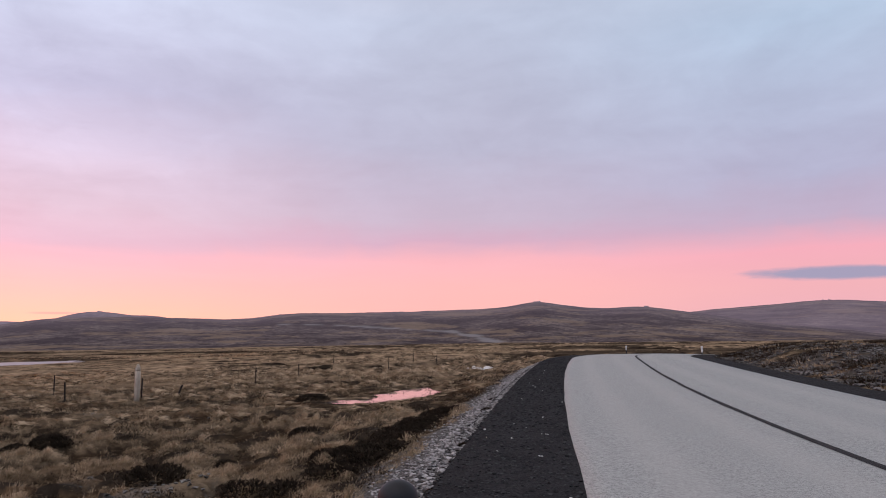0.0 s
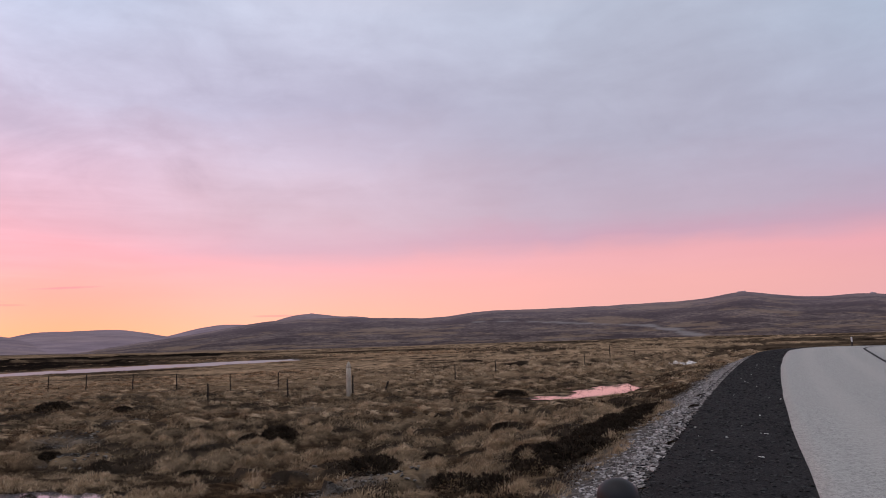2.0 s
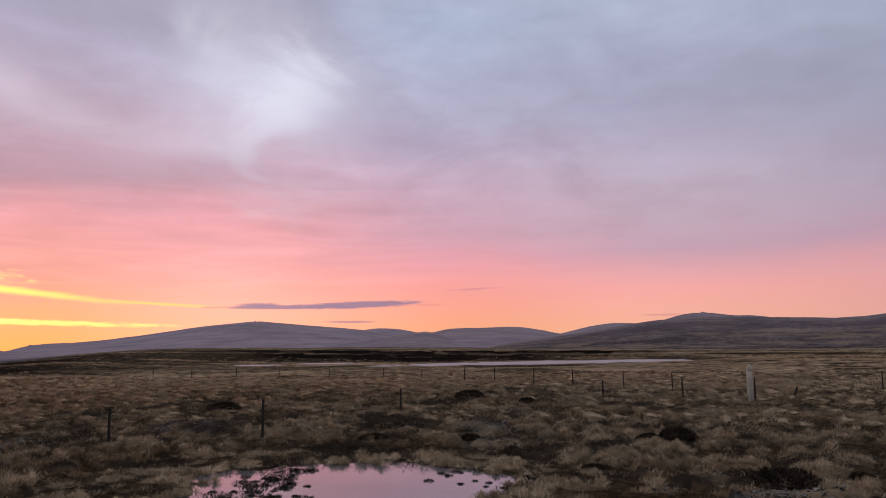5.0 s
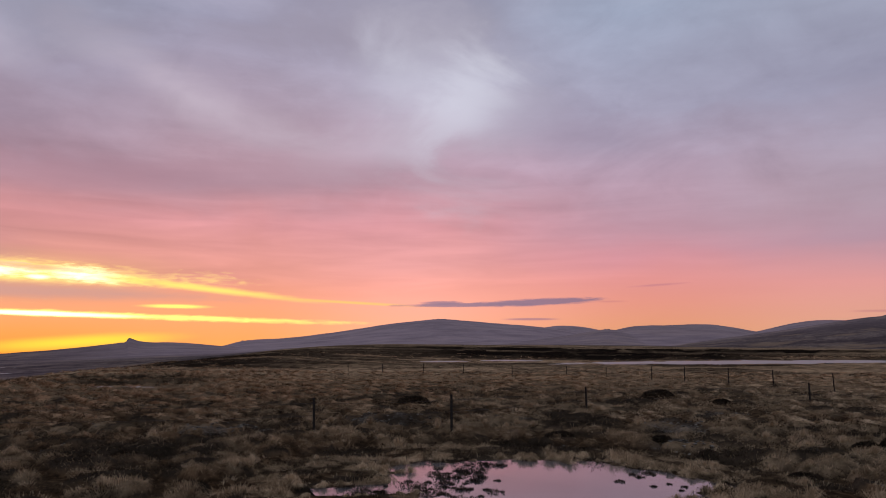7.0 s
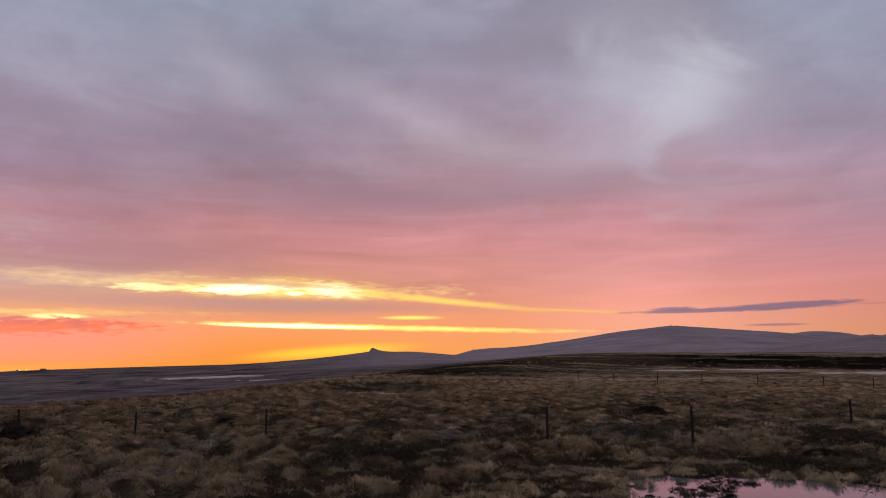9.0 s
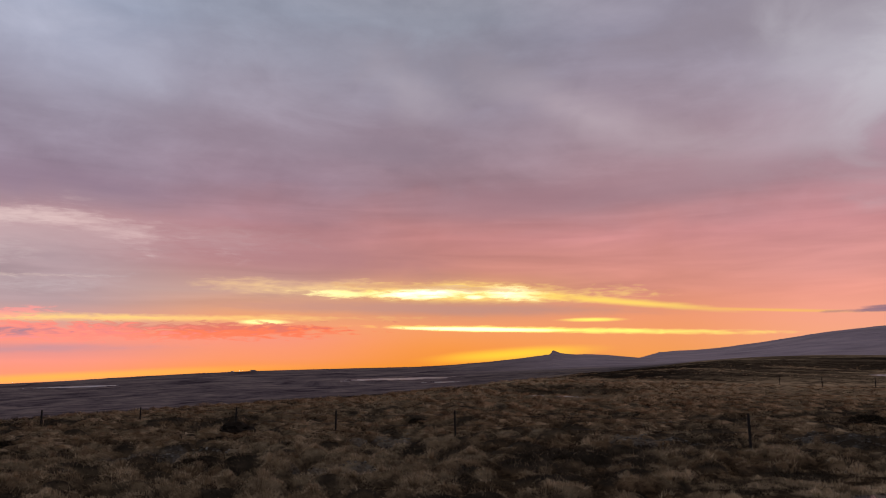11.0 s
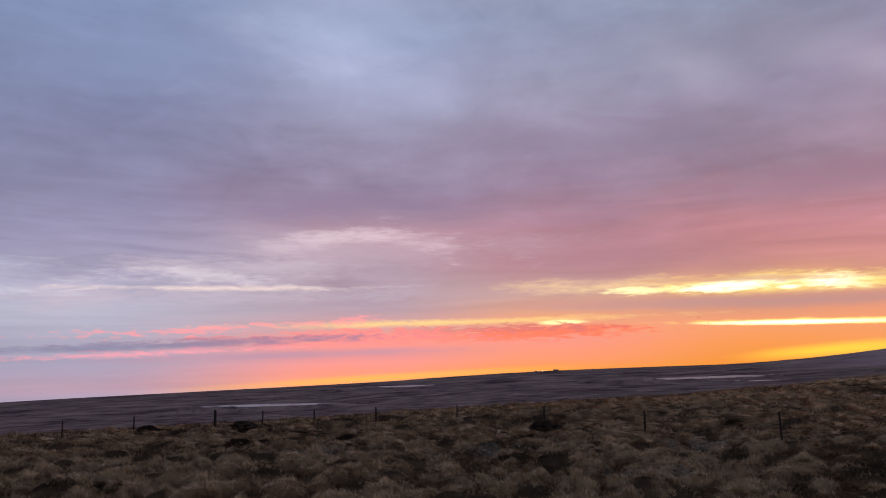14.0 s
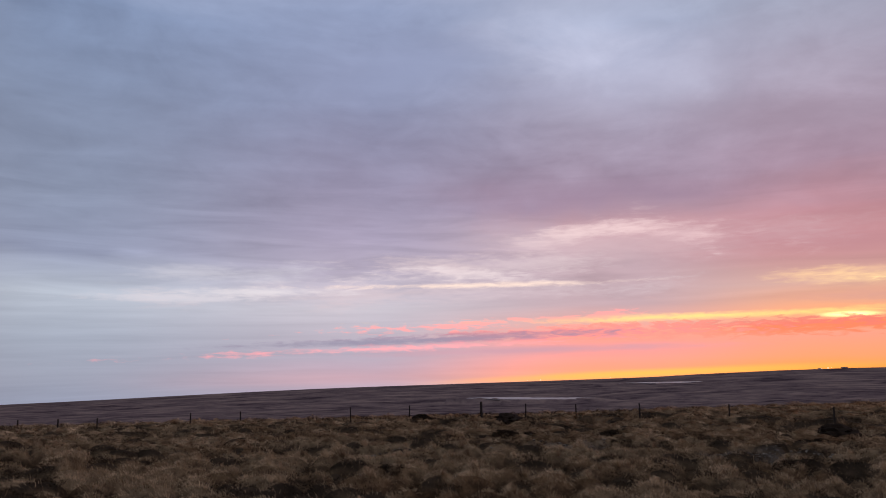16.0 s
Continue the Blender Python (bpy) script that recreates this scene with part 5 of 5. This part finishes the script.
def grow():
    sward(100, 3.5, 8.5, 900, 0.16, 0.0045, False, "short dry grass at the foot of the road bank")
    sward(101, 8.5, 15, 1000, 0.18, 0.0034, True, "soft tussocks of dry straw-coloured moor grass")
    sward(102, 15, 26, 460, 0.19, 0.005, True, "dry grass hummocks spreading over the bog")
    sward(103, 26, 45, 130, 0.2, 0.009, False, "dry moor grass further out across the bog")
    sward(104, 45, 85, 34, 0.2, 0.02, False, "faded moor grass towards the open ground")
    # single taller tussocks with longer, paler hair
    x, y, z, rs = tufts(106, 0.72, 8.5, 30, -8, 172, False)
    keep = (hummock(x, y) > 0.66) & (rs.uniform(0, 1, len(x)) < 0.85)
    x, y, z = x[keep], y[keep], z[keep]
    size = rs.uniform(0, 1, len(x)) ** 1.5
    mops("grass", x, y, z, 110, 0.14 + 0.22 * size, 0.12 + 0.18 * size, 0.0036, STRAW, 12, "taller tussocks of long dry moor grass", "grass", 2)
    x, y, z, rs = tufts(108, 0.85, 30, 56, -8, 172, False)
    keep = (hummock(x, y) > 0.5) & (layers(x, y, 5, 3, 94) > rs.uniform(-0.6, 0.2, len(x)))
    x, y, z = x[keep], y[keep], z[keep]
    size = rs.uniform(0, 1, len(x)) ** 1.3
    low = 1 - 0.75 * np.exp(-((x + 2.5) / 5) ** 2 - ((y - 36) / 9) ** 2)
    mops("grass", x, y, z, 60, 0.24 + 0.42 * size, low * (0.10 + 0.15 * size), 0.007, STRAW, 17, "mounded tussocks of dry grass out on the bog", "grass", 1)
    x, y, z, rs = tufts(109, 1.25, 56, 100, -8, 172, False)
    keep = layers(x, y, 8, 3, 95) > rs.uniform(-0.5, 0.3, len(x))
    x, y, z = x[keep], y[keep], z[keep]
    size = rs.uniform(0, 1, len(x)) ** 1.3
    low = 1 - 0.6 * gold(x, y)
    mops("grass", x, y, z, 40, 0.3 + 0.5 * size, low * (0.16 + 0.22 * size), 0.014, STRAW, 18, "rounded pale tussocks far out on the moor", "grass", 1)
    x, y, z, rs = tufts(107, 2.4, 100, 230, -8, 112, False)
    keep = layers(x, y, 15, 3, 96) > rs.uniform(-0.5, 0.3, len(x))
    x, y, z = x[keep], y[keep], z[keep]
    mops("grass", x, y, z, 14, rs.uniform(0.5, 1.3, len(x)), (1 - 0.75 * gold(x, y)) * rs.uniform(0.15, 0.4, len(x)), 0.035, STRAW, 13, "distant pale grass of the moor", "grass", 1)
    # tussocks round the rims of the near pools
    rs = np.random.RandomState(150)
    x, y = rs.uniform(-18.5, -8.5, 2600), rs.uniform(4.5, 15.5, 2600)
    wet = pool_depth(x, y)[0]
    keep = (wet > 0.03) & (wet < 0.24) & (beside_road(x, y)[0] > 3.2)
    x, y = x[keep], y[keep]
    size = rs.uniform(0, 1, len(x))
    mops("grass", x, y, land(x, y) - 0.02, 90, 0.10 + 0.2 * size**2, 0.06 + 0.16 * size**2, 0.005, STRAW, 15, "dry tussocks leaning over the rims of the pools", "grass", 2)
    # dead sedge lying in low mats in the shallow pool
    rs = np.random.RandomState(140)
    beds = ((-15.2, 9.2, 0.55, 20), (-14.4, 8.2, 0.6, 24), (-15.9, 10.5, 0.4, 8), (-14.9, 6.6, 0.8, 26), (-13.2, 7.6, 0.5, 12), (-13.0, 9.0, 0.7, 5), (-11.6, 12.2, 0.4, 5), (-12.4, 12.6, 0.5, 4))
    x, y = np.concatenate([rs.normal(px, sd, k) for px, py, sd, k in beds]), np.concatenate([rs.normal(py, 0.7 * sd, k) for px, py, sd, k in beds])
    size = rs.uniform(0, 1, len(x)) ** 1.5
    cushions("sedge", x, y, np.full(len(x), -1.42), 150, 0.06 + 0.22 * size, 0.03 + 0.07 * size, 0.016, HEATHER, 14, "dark dead sedge lying in low mats in the pool", "sedge")
    # heath in patches, in the hollows and in lone clumps
    x, y, z, rs = tufts(111, 0.5, 8.5, 30, -8, 172, True)
    cushions("heath", x, y, z, 120, rs.uniform(0.18, 0.42, len(x)), rs.uniform(0.08, 0.26, len(x)), 0.016, HEATHER, 4, "dark low heath between the grass tussocks", "heath")
    x, y, z, rs = tufts(114, 0.36, 8.5, 34, -8, 172, False)
    keep = (hummock(x, y) < 0.22) & (layers(x, y, 2.6, 3, 92) > rs.uniform(-0.8, 0.2, len(x)))
    x, y, z = x[keep], y[keep], z[keep]
    cushions("heath", x, y, z, 27, rs.uniform(0.10, 0.26, len(x)), rs.uniform(0.05, 0.15, len(x)), 0.016, HEATHER, 10, "dark moss and heath in the hollows between tussocks", "heath")
    x, y, z, rs = tufts(115, 0.7, 28, 100, -8, 172, False)
    keep = layers(x, y, 2.6, 4, 93) > rs.uniform(0.0, 0.36, len(x)) + 0.12 * gold(x, y)
    x, y, z = x[keep], y[keep], z[keep]
    cushions("heath", x, y, z, 36, rs.uniform(0.3, 0.7, len(x)), (1 - 0.6 * gold(x, y)) * rs.uniform(0.12, 0.3, len(x)), 0.028, HEATHER, 16, "dark clumps of heath scattered through the moor grass", "heath")
    x, y, z, rs = tufts(112, 0.8, 30, 80, -8, 172, True)
    cushions("heath", x, y, z, 50, rs.uniform(0.25, 0.6, len(x)), (1 - 0.6 * gold(x, y)) * rs.uniform(0.10, 0.28, len(x)), 0.026, HEATHER, 5, "dark heath patches further out on the moor", "heath")
    x, y, z, rs = tufts(113, 2.2, 80, 300, -8, 105, True)
    cushions("heath", x, y, z, 24, rs.uniform(0.6, 1.7, len(x)), (1 - 0.75 * gold(x, y)) * rs.uniform(0.15, 0.4, len(x)), 0.06, HEATHER, 6, "dark heath belt in front of the hills", "heath")
    # the far bank across the road
    rs = np.random.RandomState(120)
    n = 5200
    s, off = 92 + 90 * rs.uniform(0, 1, n), -(2 * LANE + 2.0 + 24 * rs.uniform(0, 1, n) ** 1.3)
    x, y = along_road(s, off)
    dark = layers(x, y, 3.5, 3, 140) > -0.1
    xd, yd = x[dark], y[dark]
    blades("heath", xd, yd, land(xd, yd), 30, rs.uniform(0.15, 0.34, len(xd)), rs.uniform(0.2, 0.45, len(xd)), 0.018, HEATHER, 7, "dark heath on the bank across the road", "heath", 0.2, 0.05)
    xg, yg = x[~dark][::2], y[~dark][::2]
    blades("grass", xg, yg, land(xg, yg), 26, rs.uniform(0.12, 0.28, len(xg)), rs.uniform(0.15, 0.35, len(xg)), 0.012, STRAW, 8, "dry grass on the bank across the road", "grass")


grow()


def shrub_mesh(seed, wide, tall, count=1500):
    """A dense low bush: many short twiggy sprays over a lumpy dome."""
    rs = np.random.RandomState(seed)
    u, v = rs.uniform(0, 6.283, count), np.arccos(rs.uniform(0.0, 1, count))
    lump = 0.72 + 0.38 * rs.uniform(0, 1, count) ** 0.5 * (1 + 0.25 * np.sin(3 * u + seed) * np.sin(2.3 * v))
    px, py, pz = np.sin(v) * np.cos(u) * wide * lump, np.sin(v) * np.sin(u) * wide * lump, np.cos(v) * tall * lump
    d = np.stack([px / wide, py / wide, pz / tall + 0.2], -1) + rs.normal(0, 0.7, (count, 3))
    d /= np.linalg.norm(d, axis=1)[:, None]
    side_ = np.cross(d, rs.normal(0, 1, (count, 3)))
    side_ /= np.linalg.norm(side_, axis=1)[:, None]
    ln, w = rs.uniform(0.025, 0.06, (count, 1)), rs.uniform(0.014, 0.028, (count, 1))
    c = np.stack([px, py, pz], -1)
    verts = np.stack([c - d * ln - side_ * w, c - d * ln + side_ * w, c + d * ln], 1).reshape(-1, 3)
    return mesh_from("shrub", verts, np.arange(3 * count).reshape(-1, 3), HEATHER)


def plant_shrubs():
    forms = [shrub_mesh(k, w, t) for k, (w, t) in enumerate(((0.5, 0.30), (0.66, 0.34), (0.42, 0.24)))]
    rng = random.Random(55)

    def plant(x, y, size, label, group):
        ob = new("shrub", forms[rng.randrange(3)])
        ob.location = (x, y, ground_at(x, y) - 0.05)
        ob.rotation_euler = (0, 0, rng.uniform(0, 6.28))
        ob.scale = (size, size * rng.uniform(0.85, 1.15), size * rng.uniform(0.8, 1.0))
        tagged(ob, label, "shrub", group)

    # a hedge of dark bush along the foot of the gravel bank
    for k in range(58):
        t = k / 57
        plant(-1.75 + 2.1 * t + rng.uniform(-0.75, 0.25) * (1 - 0.4 * t), 15.0 + 10.0 * t + rng.uniform(-0.7, 0.7), rng.uniform(0.65, 1.25) * (1.0 - 0.35 * t), "dark evergreen bush crouched along the gravel bank", "bushes along the bank")
    # low tufts on the gravel's edge
    for x, y in ((0.0, 9.6), (-0.1, 8.9), (0.35, 13.0), (0.75, 15.2), (1.1, 19.5), (1.5, 23.0), (2.4, 29.0)):
        plant(x, y, rng.uniform(0.28, 0.4), "small brown bush growing through the roadside gravel", "bushes in the gravel")
    # lone dark bushes
    for x, y, s in ((-33.2, -10.3, 1.15), (-33.9, -9.4, 0.95), (-32.6, -10.9, 0.95), (-6.8, 37.9, 1.2), (-5.1, 29.3, 0.9), (-8.4, 28.9, 0.9), (-4.3, 22.9, 1.0), (-11.4, 21.5, 1.1), (-12.2, 21.2, 0.9),
                    (-2.8, 13.2, 0.9), (-2.1, 13.8, 0.8), (-3.5, 13.0, 0.7), (-5.6, 18.8, 0.9), (-6.0, 15.5, 1.1), (-30.7, 32.8, 1.3), (-25.8, 32.2, 1.2), (-19.7, 16.2, 0.8), (-16.5, 17.5, 0.8), (-10.8, 16.0, 0.9), (-6.6, 16.9, 0.7),
                    (-35.0, -26.5, 1.3), (-24.5, -19.9, 0.9), (-19.0, -15.2, 0.7), (-14.1, -15.4, 0.7), (-21.7, -7.7, 0.7), (-21.2, -6.0, 0.7), (-38.8, -2.1, 1.0), (-35.3, -35.8, 1.2), (-35.0, -34.4, 1.0),
                    (-34.6, -32.5, 1.2), (-28.7, 4.7, 0.8), (-34.6, 18.7, 1.1), (-22.1, 2.9, 0.8), (-27.5, -21.0, 1.0), (-29.0, -17.5, 1.1), (-26.0, -23.5, 0.9)):
        plant(x, y, s, "dark low bush among the pale grass", "bushes on the moor")


plant_shrubs()
